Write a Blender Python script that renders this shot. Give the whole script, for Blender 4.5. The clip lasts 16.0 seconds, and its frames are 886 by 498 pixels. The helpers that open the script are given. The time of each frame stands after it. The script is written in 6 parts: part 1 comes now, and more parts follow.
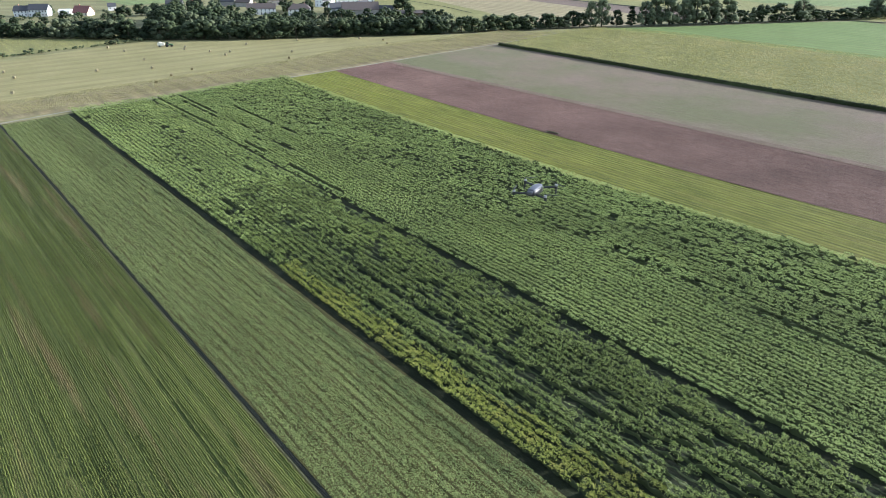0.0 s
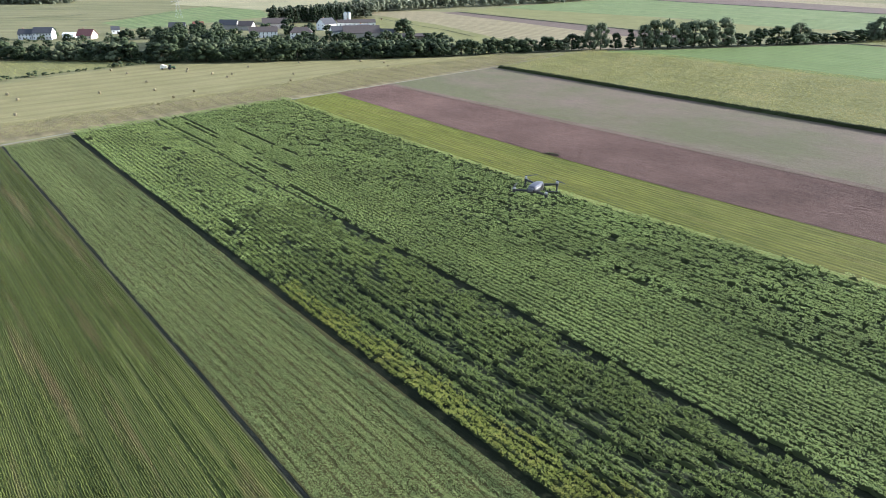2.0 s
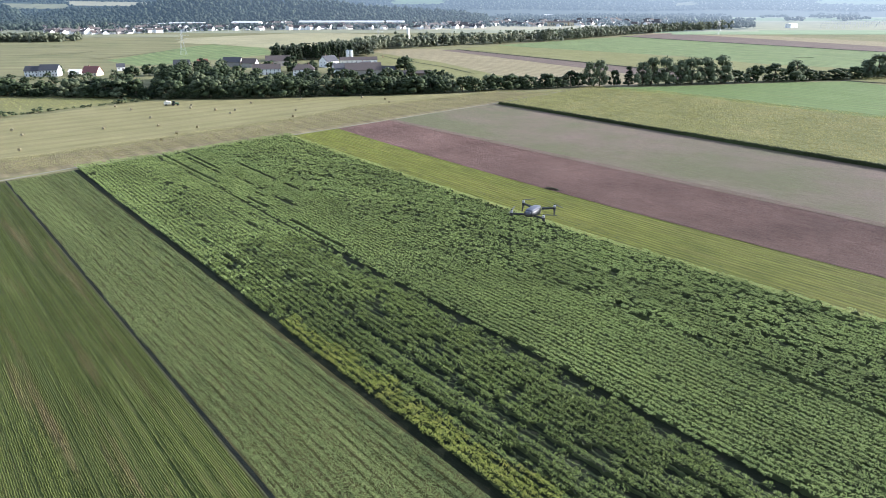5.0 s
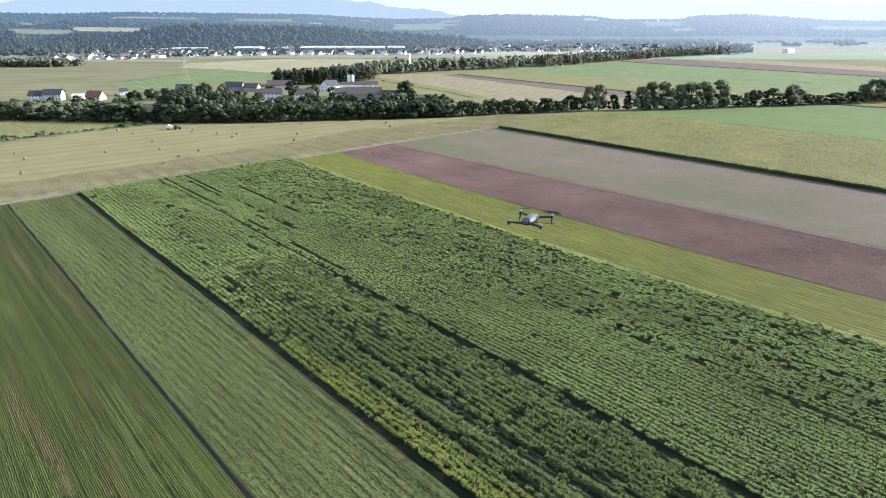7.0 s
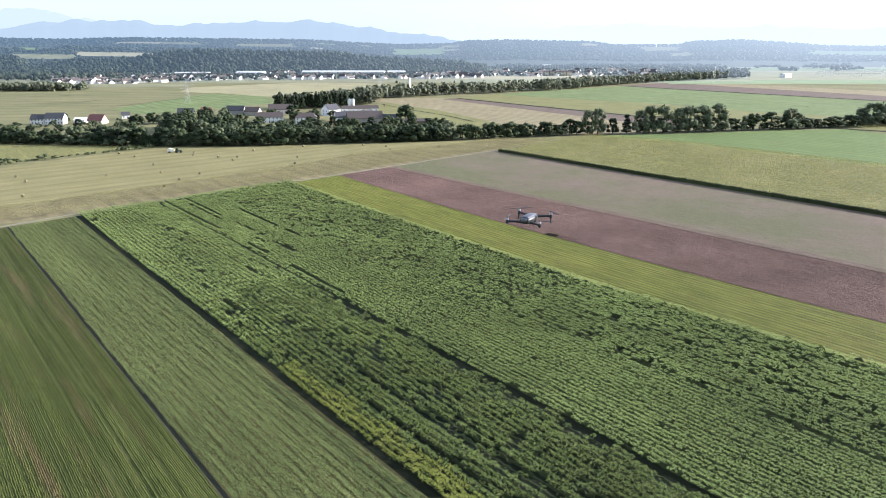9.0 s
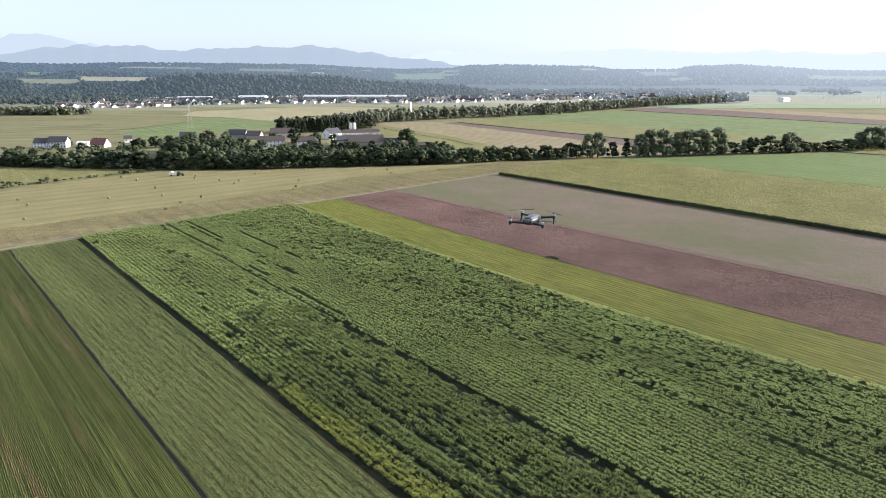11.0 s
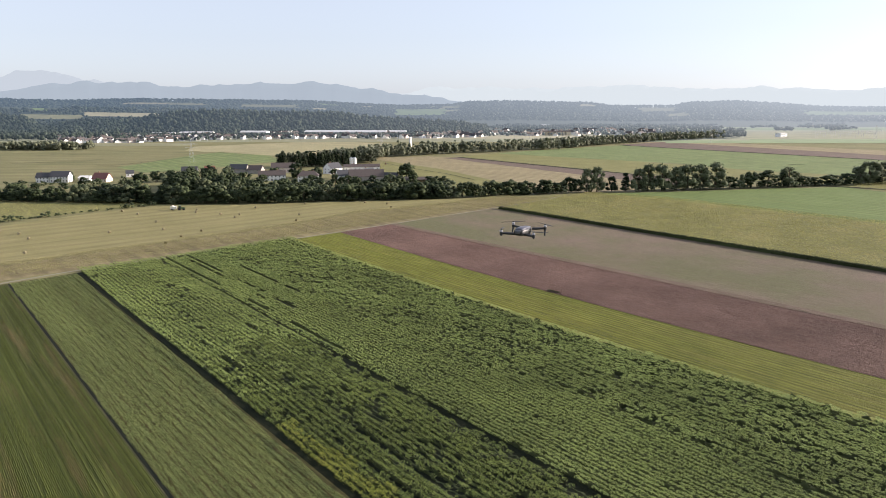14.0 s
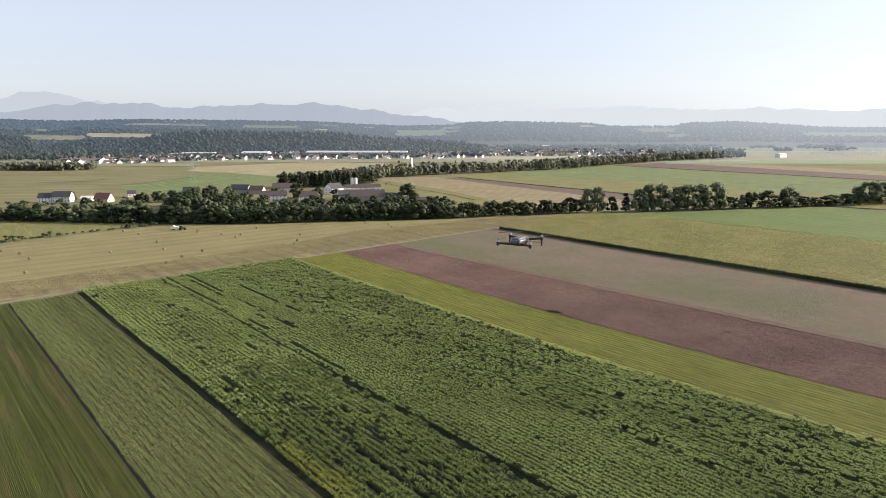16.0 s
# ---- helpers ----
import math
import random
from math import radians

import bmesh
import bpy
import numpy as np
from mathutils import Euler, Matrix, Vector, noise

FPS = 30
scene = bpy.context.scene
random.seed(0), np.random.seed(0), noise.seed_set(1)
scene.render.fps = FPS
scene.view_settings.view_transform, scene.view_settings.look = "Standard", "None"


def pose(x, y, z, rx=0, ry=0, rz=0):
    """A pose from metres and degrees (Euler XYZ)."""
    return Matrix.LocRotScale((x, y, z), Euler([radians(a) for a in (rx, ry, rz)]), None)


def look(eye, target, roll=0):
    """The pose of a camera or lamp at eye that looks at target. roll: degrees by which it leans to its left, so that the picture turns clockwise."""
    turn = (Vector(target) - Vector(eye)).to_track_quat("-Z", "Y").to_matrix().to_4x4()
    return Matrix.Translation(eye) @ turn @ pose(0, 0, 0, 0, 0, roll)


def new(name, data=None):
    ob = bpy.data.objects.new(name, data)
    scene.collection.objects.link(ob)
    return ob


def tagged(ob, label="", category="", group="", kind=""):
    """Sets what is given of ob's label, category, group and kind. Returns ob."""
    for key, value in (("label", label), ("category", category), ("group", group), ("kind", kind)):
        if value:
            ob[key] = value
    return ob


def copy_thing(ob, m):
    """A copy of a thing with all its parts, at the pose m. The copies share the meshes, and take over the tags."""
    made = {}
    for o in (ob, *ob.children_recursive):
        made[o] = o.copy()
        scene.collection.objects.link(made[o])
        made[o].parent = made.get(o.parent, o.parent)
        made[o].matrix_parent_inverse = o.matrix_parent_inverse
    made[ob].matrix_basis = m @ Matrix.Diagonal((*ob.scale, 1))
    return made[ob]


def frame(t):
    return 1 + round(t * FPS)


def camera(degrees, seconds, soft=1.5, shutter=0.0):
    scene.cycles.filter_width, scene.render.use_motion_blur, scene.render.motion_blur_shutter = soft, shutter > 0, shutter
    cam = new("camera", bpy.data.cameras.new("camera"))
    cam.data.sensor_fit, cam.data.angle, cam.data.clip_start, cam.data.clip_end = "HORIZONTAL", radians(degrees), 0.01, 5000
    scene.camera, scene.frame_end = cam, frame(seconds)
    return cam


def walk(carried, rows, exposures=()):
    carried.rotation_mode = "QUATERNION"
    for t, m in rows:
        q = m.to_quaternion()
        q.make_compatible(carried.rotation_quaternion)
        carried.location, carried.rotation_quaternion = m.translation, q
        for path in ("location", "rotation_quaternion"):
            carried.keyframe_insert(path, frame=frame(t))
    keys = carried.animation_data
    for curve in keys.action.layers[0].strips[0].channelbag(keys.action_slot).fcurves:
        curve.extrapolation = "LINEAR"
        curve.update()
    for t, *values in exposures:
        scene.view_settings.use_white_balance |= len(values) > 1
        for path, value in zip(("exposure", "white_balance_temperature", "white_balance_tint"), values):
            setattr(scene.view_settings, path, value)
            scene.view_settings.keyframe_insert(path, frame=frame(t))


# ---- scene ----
cam = camera(63.2, 16.0, soft=0.6)
PATH = [
    (0, (0.025, 0.009, 64.958), (0.026, 1.838, 64.147), 0.0),
    (0.5, (0.025, 0.018, 64.924), (0.025, 1.85, 64.123), 0.0),
    (1, (0.027, 0.013, 64.881), (0.027, 1.852, 64.095), 0.0),
    (1.5, (0.024, 0.016, 64.832), (0.023, 1.861, 64.06), 0.0),
    (2, (0.031, 0.016, 64.794), (0.031, 1.867, 64.038), 0.0),
    (2.5, (0.032, 0.01, 64.774), (0.031, 1.868, 64.032), 0.0),
    (3, (0.037, 0.017, 64.761), (0.036, 1.88, 64.035), 0.0),
    (3.5, (0.041, 0.019, 64.754), (0.04, 1.888, 64.043), 0.0),
    (4, (0.044, 0.005, 64.748), (0.042, 1.88, 64.052), 0.0),
    (6.5, (0.069, 0.002, 64.66), (0.067, 1.903, 64.039), 0.0),
    (7, (0.074, 0.004, 64.628), (0.071, 1.91, 64.023), 0.0),
    (7.5, (0.074, 0.013, 64.586), (0.071, 1.924, 63.996), 0.0),
    (8, (0.084, -0.003, 64.544), (0.081, 1.913, 63.97), 0.0),
    (8.5, (0.082, 0.004, 64.508), (0.079, 1.924, 63.948), 0.0),
    (9, (0.087, 0.006, 64.472), (0.084, 1.931, 63.928), -0.0),
    (11.5, (0.074, -0.001, 64.3), (0.069, 1.944, 63.833), -0.0),
    (12, (0.087, 0.016, 64.271), (0.082, 1.964, 63.819), -0.0),
    (12.5, (0.1, 0.004, 64.252), (0.095, 1.955, 63.816), -0.0),
    (13, (0.116, -0.013, 64.235), (0.111, 1.942, 63.814), -0.0),
    (13.5, (0.124, -0.017, 64.215), (0.119, 1.941, 63.81), -0.0),
    (14, (0.132, -0.016, 64.191), (0.127, 1.946, 63.802), -0.0),
    (14.5, (0.146, -0.028, 64.172), (0.14, 1.937, 63.798), -0.0),
    (15, (0.155, -0.028, 64.157), (0.148, 1.94, 63.801), -0.0),
    (15.5, (0.156, -0.015, 64.141), (0.149, 1.956, 63.8), -0.0),
    (16, (0.156, -0.029, 64.13), (0.149, 1.943, 63.796), -0.0),
]
walk(cam, [(t, look(eye, target, roll)) for t, eye, target, roll in PATH],
     exposures=[(0.0, 1.43, 5700, 9), (4.0, 1.46, 5680, 13), (9.2, 1.47, 5930, 14), (12.0, 1.11, 6400, 17), (16.0, 0.99, 6850, 18)])

# ---- daylight ----
SUN_ELEV, SUN_AZ = 17.8, 76.0      # azimuth clockwise from +y
world = bpy.data.worlds.new("sky")
scene.world = world
world.use_nodes = True
wn, wl = world.node_tree.nodes, world.node_tree.links
sky = wn.new("ShaderNodeTexSky")
sky.sky_type = "NISHITA"
sky.sun_disc = False
sky.sun_elevation, sky.sun_rotation = radians(SUN_ELEV), radians(SUN_AZ)
sky.altitude, sky.air_density, sky.dust_density, sky.ozone_density = 300, 1.0, 1.3, 1.6
tone = wn.new("ShaderNodeHueSaturation")
tone.inputs["Saturation"].default_value = 0.56
wl.new(sky.outputs[0], tone.inputs["Color"])
veil = wn.new("ShaderNodeMix")          # bright summer haze over the whole sky
veil.data_type = "RGBA"
veil.inputs[0].default_value, veil.inputs[7].default_value = 0.50, (3.75, 4.32, 5.08, 1)
cool = wn.new("ShaderNodeMix")
cool.data_type, cool.blend_type = "RGBA", "MULTIPLY"
cool.inputs[0].default_value, cool.inputs[7].default_value = 1.0, (0.88, 0.98, 1.08, 1)
wl.new(tone.outputs[0], cool.inputs[6])
wl.new(cool.outputs[2], veil.inputs[6])
wl.new(veil.outputs[2], wn["Background"].inputs[0])
wn["Background"].inputs[1].default_value = 0.100
sun = new("sun", bpy.data.lights.new("sun", "SUN"))
sun.data.energy, sun.data.angle, sun.data.color = 5.0, radians(0.6), (1.0, 0.93, 0.83)
sx, sy = math.sin(radians(SUN_AZ)), math.cos(radians(SUN_AZ))
sun.matrix_world = look((300 * sx, 300 * sy, 300 * math.tan(radians(SUN_ELEV))), (0, 0, 0))

# ---- the field grid: w across the strips, s along them ----
NX, NY = 0.7887, 0.6148
rng = np.random.default_rng(7)


def fxy(w, s):
    return NX * w - NY * s, NY * w + NX * s


def path_s(w):
    return 302.0 + 0.14 * (w - 28.8)


def tall_edge(s):
    return 151.6 + 0.00055 * (s - 150.0) ** 2 * (0.9 if s < 150 else 0.2)


def grass_edge(s):
    return 180.0 + 0.00030 * (s - 180.0) ** 2 * (0.9 if s < 180 else 0.55)


# ---- materials ----
def nodes_of(name):
    m = bpy.data.materials.new(name)
    m.use_nodes = True
    nt = m.node_tree
    return m, nt.nodes, nt.links, nt.nodes["Principled BSDF"]


def ramp(n, stops):
    r = n.new("ShaderNodeValToRGB")
    while len(r.color_ramp.elements) < len(stops):
        r.color_ramp.elements.new(0.5)
    for e, (p, c) in zip(r.color_ramp.elements, stops):
        e.position, e.color = p, (*c, 1)
    return r


def mix(n, l, kind, fac, a, b):
    x = n.new("ShaderNodeMix")
    x.data_type, x.blend_type = "RGBA", kind
    for sock, v in ((x.inputs[0], fac), (x.inputs[6], a), (x.inputs[7], b)):
        if isinstance(v, (int, float)):
            sock.default_value = v
        elif isinstance(v, tuple):
            sock.default_value = (*v, 1)
        else:
            l.new(v, sock)
    return x.outputs[2]


def noise_tex(n, l, vec, scale, detail=4.0, rough=0.6):
    t = n.new("ShaderNodeTexNoise")
    t.inputs["Scale"].default_value, t.inputs["Detail"].default_value, t.inputs["Roughness"].default_value = scale, detail, rough
    l.new(vec, t.inputs["Vector"])
    return t.outputs["Fac"]


def field_vec(n, l, sw=1.0, ss=1.0, turn=-37.94):
    tc = n.new("ShaderNodeTexCoord")
    mp, ms = n.new("ShaderNodeMapping"), n.new("ShaderNodeMapping")
    mp.inputs["Rotation"].default_value = (0, 0, radians(turn))
    ms.inputs["Scale"].default_value = (sw, ss, 1)
    l.new(tc.outputs["Object"], mp.inputs["Vector"])
    l.new(mp.outputs[0], ms.inputs["Vector"])
    return ms.outputs[0]


def ground_mat(name, dark, light, streak, row=1.0, streak_amt=0.5, row_amt=0.5, turn=-37.94, bump=0.6, grain=3.0, rough=0.9, lines=0.0, line_amt=0.4, patches=0.035, relief=0.25, toned=0.0, blend=(0.32, 0.68)):
    """Field surface: patches, long streaks along the working direction, row lines and fine grain."""
    m, n, l, b = nodes_of(name)
    v = field_vec(n, l, 1, 1, turn)
    patch = noise_tex(n, l, v, patches, 5)
    c = ramp(n, [(blend[0], dark), (blend[1], light)])
    l.new(patch, c.inputs[0])
    stv = field_vec(n, l, 1, 0.03, turn)
    st = noise_tex(n, l, stv, 0.45, 4, 0.65)
    sr = ramp(n, [(0.45, (0, 0, 0)), (0.7, (1, 1, 1))])
    l.new(st, sr.inputs[0])
    k = n.new("ShaderNodeMath")
    k.operation, k.inputs[1].default_value = "MULTIPLY", streak_amt
    l.new(sr.outputs[0], k.inputs[0])
    col = mix(n, l, "MIX", k.outputs[0], c.outputs[0], streak)
    rowv = field_vec(n, l, 1.0 / row, 0.06 / row, turn)
    rn = noise_tex(n, l, rowv, 1.6, 3, 0.7)
    rr = ramp(n, [(0.35, (1 - row_amt,) * 3), (0.65, (1, 1, 1))])
    l.new(rn, rr.inputs[0])
    col = mix(n, l, "MULTIPLY", 1.0, col, rr.outputs[0])
    gr = noise_tex(n, l, v, grain, 6, 0.75)
    g2 = ramp(n, [(0.3, (0.62,) * 3), (0.7, (1.25,) * 3)])
    l.new(gr, g2.inputs[0])
    col = mix(n, l, "MULTIPLY", 0.8, col, g2.outputs[0])
    if lines:
        wv = n.new("ShaderNodeTexWave")
        wv.inputs["Scale"].default_value, wv.inputs["Distortion"].default_value = 0.314 / lines, 1.6
        wv.inputs["Detail"].default_value, wv.inputs["Detail Scale"].default_value = 3.0, 0.6
        l.new(field_vec(n, l, 1, 0.12, turn), wv.inputs["Vector"])
        wr = ramp(n, [(0.15, (1 - line_amt,) * 3), (0.6, (1.06,) * 3)])
        l.new(wv.outputs["Fac"], wr.inputs[0])
        col = mix(n, l, "MULTIPLY", 1.0, col, wr.outputs[0])
    if toned:                             # paler toward the track, darker at the near end: sun-and-view shading painted in
        sep, mr = n.new("ShaderNodeSeparateXYZ"), n.new("ShaderNodeMapRange")
        l.new(v, sep.inputs[0])
        l.new(sep.outputs[1], mr.inputs["Value"])
        for key, q in (("From Min", 20.0), ("From Max", 290.0), ("To Min", 1 - toned), ("To Max", 1 + toned)):
            mr.inputs[key].default_value = q
        tone_of = n.new("ShaderNodeHueSaturation")
        l.new(mr.outputs[0], tone_of.inputs["Value"])
        l.new(col, tone_of.inputs["Color"])
        col = tone_of.outputs[0]
    l.new(col, b.inputs["Base Color"])
    b.inputs["Roughness"].default_value = rough
    b.inputs["Specular IOR Level"].default_value = 0.15
    bp = n.new("ShaderNodeBump")
    bp.inputs["Strength"].default_value, bp.inputs["Distance"].default_value = bump, relief
    add = n.new("ShaderNodeMath")
    l.new(gr, add.inputs[0])
    l.new(rn, add.inputs[1])
    l.new(add.outputs[0], bp.inputs["Height"])
    l.new(bp.outputs[0], b.inputs["Normal"])
    return m


def leaf_mat(name, dark, light, odd=None, odd_scale=0.05, odd_from=0.55, trans=0.25, rough=0.5, along=1.0, soft=0.12, lumpy=0.0):
    """Leaves: each one its own shade, patches of another colour across the stand, some light passing through."""
    m, n, l, b = nodes_of(name)
    g = n.new("ShaderNodeNewGeometry")
    c = ramp(n, [(0.0, dark), (0.75, light), (1.0, tuple(min(1, v * 1.15) for v in light))])
    l.new(g.outputs["Random Per Island"], c.inputs[0])
    col = c.outputs[0]
    v = field_vec(n, l, 1, along)
    p = noise_tex(n, l, v, 0.06, 4)
    pr = ramp(n, [(0.3, (0.72,) * 3), (0.7, (1.2,) * 3)])
    l.new(p, pr.inputs[0])
    col = mix(n, l, "MULTIPLY", 1.0, col, pr.outputs[0])
    if odd:
        q = noise_tex(n, l, v, odd_scale, 5, 0.65)
        qr = ramp(n, [(odd_from, (0, 0, 0)), (odd_from + soft, (1, 1, 1))])
        l.new(q, qr.inputs[0])
        col = mix(n, l, "MIX", qr.outputs[0], col, odd)
    if lumpy:
        tc = n.new("ShaderNodeTexCoord")
        u = noise_tex(n, l, tc.outputs["Object"], lumpy, 4, 0.7)
        ur = ramp(n, [(0.36, (0.45,) * 3), (0.62, (1.25,) * 3)])
        l.new(u, ur.inputs[0])
        col = mix(n, l, "MULTIPLY", 1.0, col, ur.outputs[0])
        bp = n.new("ShaderNodeBump")
        bp.inputs["Strength"].default_value, bp.inputs["Distance"].default_value = 1.0, 1.2 / lumpy
        l.new(u, bp.inputs["Height"])
        l.new(bp.outputs[0], b.inputs["Normal"])
    l.new(col, b.inputs["Base Color"])
    b.inputs["Roughness"].default_value = rough
    b.inputs["Specular IOR Level"].default_value = 0.18
    t = n.new("ShaderNodeBsdfTranslucent")
    l.new(col, t.inputs["Color"])
    ms = n.new("ShaderNodeMixShader")
    ms.inputs[0].default_value = trans
    l.new(b.outputs[0], ms.inputs[1])
    l.new(t.outputs[0], ms.inputs[2])
    l.new(ms.outputs[0], n["Material Output"].inputs[0])
    return m


def plain_mat(name, col, rough=0.7, metal=0.0, var=0.12, scale=1.5, bump=0.0):
    m, n, l, b = nodes_of(name)
    tc = n.new("ShaderNodeTexCoord")
    f = noise_tex(n, l, tc.outputs["Object"], scale, 5, 0.65)
    r = ramp(n, [(0.3, tuple(v * (1 - var) for v in col)), (0.7, tuple(min(1, v * (1 + var)) for v in col))])
    l.new(f, r.inputs[0])
    oi = n.new("ShaderNodeObjectInfo")
    hv = n.new("ShaderNodeHueSaturation")
    mr = n.new("ShaderNodeMapRange")
    mr.inputs["To Min"].default_value, mr.inputs["To Max"].default_value = 1 - var * 0.7, 1 + var * 0.7
    l.new(oi.outputs["Random"], mr.inputs["Value"])
    l.new(mr.outputs[0], hv.inputs["Value"])
    l.new(r.outputs[0], hv.inputs["Color"])
    l.new(hv.outputs[0], b.inputs["Base Color"])
    b.inputs["Roughness"].default_value, b.inputs["Metallic"].default_value = rough, metal
    if bump:
        bp = n.new("ShaderNodeBump")
        bp.inputs["Strength"].default_value, bp.inputs["Distance"].default_value = bump, 0.05
        l.new(f, bp.inputs["Height"])
        l.new(bp.outputs[0], b.inputs["Normal"])
    return m


M_GROUND = ground_mat("meadow_ground", (0.158, 0.158, 0.070), (0.225, 0.205, 0.098), (0.25, 0.22, 0.115), 7, 0.45, 0.3, turn=-96, lines=34.0, line_amt=0.06, patches=0.012)
# near-black, so the shade between crop rows is painted into the soil
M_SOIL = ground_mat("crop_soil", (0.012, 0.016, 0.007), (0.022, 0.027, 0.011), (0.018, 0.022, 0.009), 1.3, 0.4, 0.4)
M_LOWSOIL = ground_mat("low_crop_soil", (0.074, 0.076, 0.023), (0.102, 0.096, 0.032), (0.15, 0.112, 0.056), 0.66, 0.45, 0.35)
M_GRASS = ground_mat("mown_grass", (0.116, 0.132, 0.017), (0.156, 0.163, 0.025), (0.188, 0.174, 0.037), 1.3, 0.7, 0.45, lines=1.7, line_amt=0.22, relief=0.7, toned=0.16)
M_FRINGE = ground_mat("pale_grass", (0.175, 0.195, 0.050), (0.235, 0.245, 0.072), (0.22, 0.22, 0.066), 0.6, 0.4, 0.3)
M_PLOUGH = ground_mat("ploughed_soil", (0.112, 0.068, 0.055), (0.176, 0.110, 0.089), (0.180, 0.118, 0.096), 0.4, 0.25, 0.3, bump=1.0, grain=1.4, relief=0.8, toned=0.22)
M_SPROUT = ground_mat("sprouting_soil", (0.122, 0.120, 0.060), (0.178, 0.130, 0.100), (0.168, 0.120, 0.090), 0.7, 0.35, 0.25, grain=1.6, patches=0.011, relief=0.4, toned=0.12, blend=(0.40, 0.60))
M_BETWEEN = ground_mat("half_sprouted_soil", (0.112, 0.090, 0.055), (0.172, 0.118, 0.092), (0.165, 0.114, 0.088), 0.6, 0.4, 0.3, grain=1.5, relief=0.6, toned=0.17)
M_STUBBLE = ground_mat("stubble", (0.205, 0.182, 0.080), (0.255, 0.224, 0.104), (0.185, 0.168, 0.070), 4.5, 0.6, 0.16, turn=47.0, lines=13.0, line_amt=0.05)
M_TAN = ground_mat("pale_stubble", (0.265, 0.218, 0.122), (0.315, 0.262, 0.15), (0.235, 0.20, 0.11), 3.0, 0.5, 0.3, lines=9.0, line_amt=0.15)
M_STRAW = ground_mat("straw_yellow", (0.32, 0.29, 0.16), (0.38, 0.34, 0.20), (0.25, 0.24, 0.12), 5.0, 0.5, 0.3, turn=-80, lines=24.0, line_amt=0.15)
M_CROPGREEN = ground_mat("young_green_crop", (0.112, 0.162, 0.045), (0.138, 0.188, 0.058), (0.145, 0.165, 0.05), 4.0, 0.6, 0.25, lines=8.0, line_amt=0.06)
M_FARGREEN = ground_mat("pale_green_crop", (0.145, 0.195, 0.070), (0.178, 0.226, 0.088), (0.215, 0.215, 0.095), 5.0, 0.6, 0.35, lines=14.0, line_amt=0.07)
M_OLIVE = ground_mat("olive_crop", (0.18, 0.175, 0.065), (0.23, 0.215, 0.085), (0.11, 0.12, 0.035), 3.0, 0.5, 0.2)
M_FARBROWN = ground_mat("far_ploughed", (0.135, 0.098, 0.078), (0.165, 0.12, 0.095), (0.18, 0.14, 0.10), 3.0, 0.4, 0.2)
M_TRACK = ground_mat("gravel_track", (0.22, 0.20, 0.155), (0.30, 0.27, 0.21), (0.20, 0.21, 0.10), 0.8, 0.35, 0.2, turn=-130)
M_MARGIN = ground_mat("dry_margin", (0.10, 0.105, 0.05), (0.19, 0.18, 0.11), (0.08, 0.1, 0.04), 0.3, 0.6, 0.5)
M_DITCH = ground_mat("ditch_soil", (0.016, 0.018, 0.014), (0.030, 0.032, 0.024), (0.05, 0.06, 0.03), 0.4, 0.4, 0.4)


# ---- mesh helpers ----
def mesh_np(name, verts, faces, mat, smooth=False):
    """A mesh from arrays of points and of four-cornered faces."""
    me = bpy.data.meshes.new(name)
    verts, faces = np.asarray(verts, np.float32), np.asarray(faces, np.int32)
    k = faces.shape[1]
    me.vertices.add(len(verts))
    me.vertices.foreach_set("co", verts.ravel())
    me.loops.add(faces.size)
    me.loops.foreach_set("vertex_index", faces.ravel())
    me.polygons.add(len(faces))
    me.polygons.foreach_set("loop_start", np.arange(0, faces.size, k, dtype=np.int32))
    me.update(calc_edges=True)
    if smooth:
        me.shade_smooth()
    me.materials.append(mat)
    return me


def part(name, bm, mat, parent=None, label=""):
    me = bm
    if not isinstance(bm, bpy.types.Mesh):
        me = bpy.data.meshes.new(name)
        bm.to_mesh(me)
        bm.free()
        me.materials.append(mat)
    ob = new(name, me)
    if parent:
        ob.parent = parent
    if label:
        tagged(ob, label)
    return ob


def sheet(name, pts, z, mat, label, category="field", kind="structure"):
    bm = bmesh.new()
    bm.faces.new([bm.verts.new((x, y, z)) for x, y in pts])
    bmesh.ops.triangulate(bm, faces=bm.faces[:])
    bmesh.ops.recalc_face_normals(bm, faces=bm.faces[:])
    if bm.faces[0].normal.z < 0:
        bmesh.ops.reverse_faces(bm, faces=bm.faces[:])
    return tagged(part(name, bm, mat), label, category, "", kind)


def leaves(base, tip, width, fold=0.15):
    """Rhombic leaves from base to tip, each a folded quad. Arrays of n x 3, n x 3, n."""
    d = tip - base
    side = np.cross(d, np.array([0.0, 0.0, 1.0])) + 1e-6
    side /= np.linalg.norm(side, axis=1)[:, None]
    mid = base + d * 0.45
    up = np.cross(side, d)
    up /= np.linalg.norm(up, axis=1)[:, None] + 1e-9
    h = width[:, None] * 0.5
    v = np.stack([base, mid - side * h - up * h * fold, tip, mid + side * h - up * h * fold], 1).reshape(-1, 3)
    f = np.arange(len(v)).reshape(-1, 4)
    return v, f


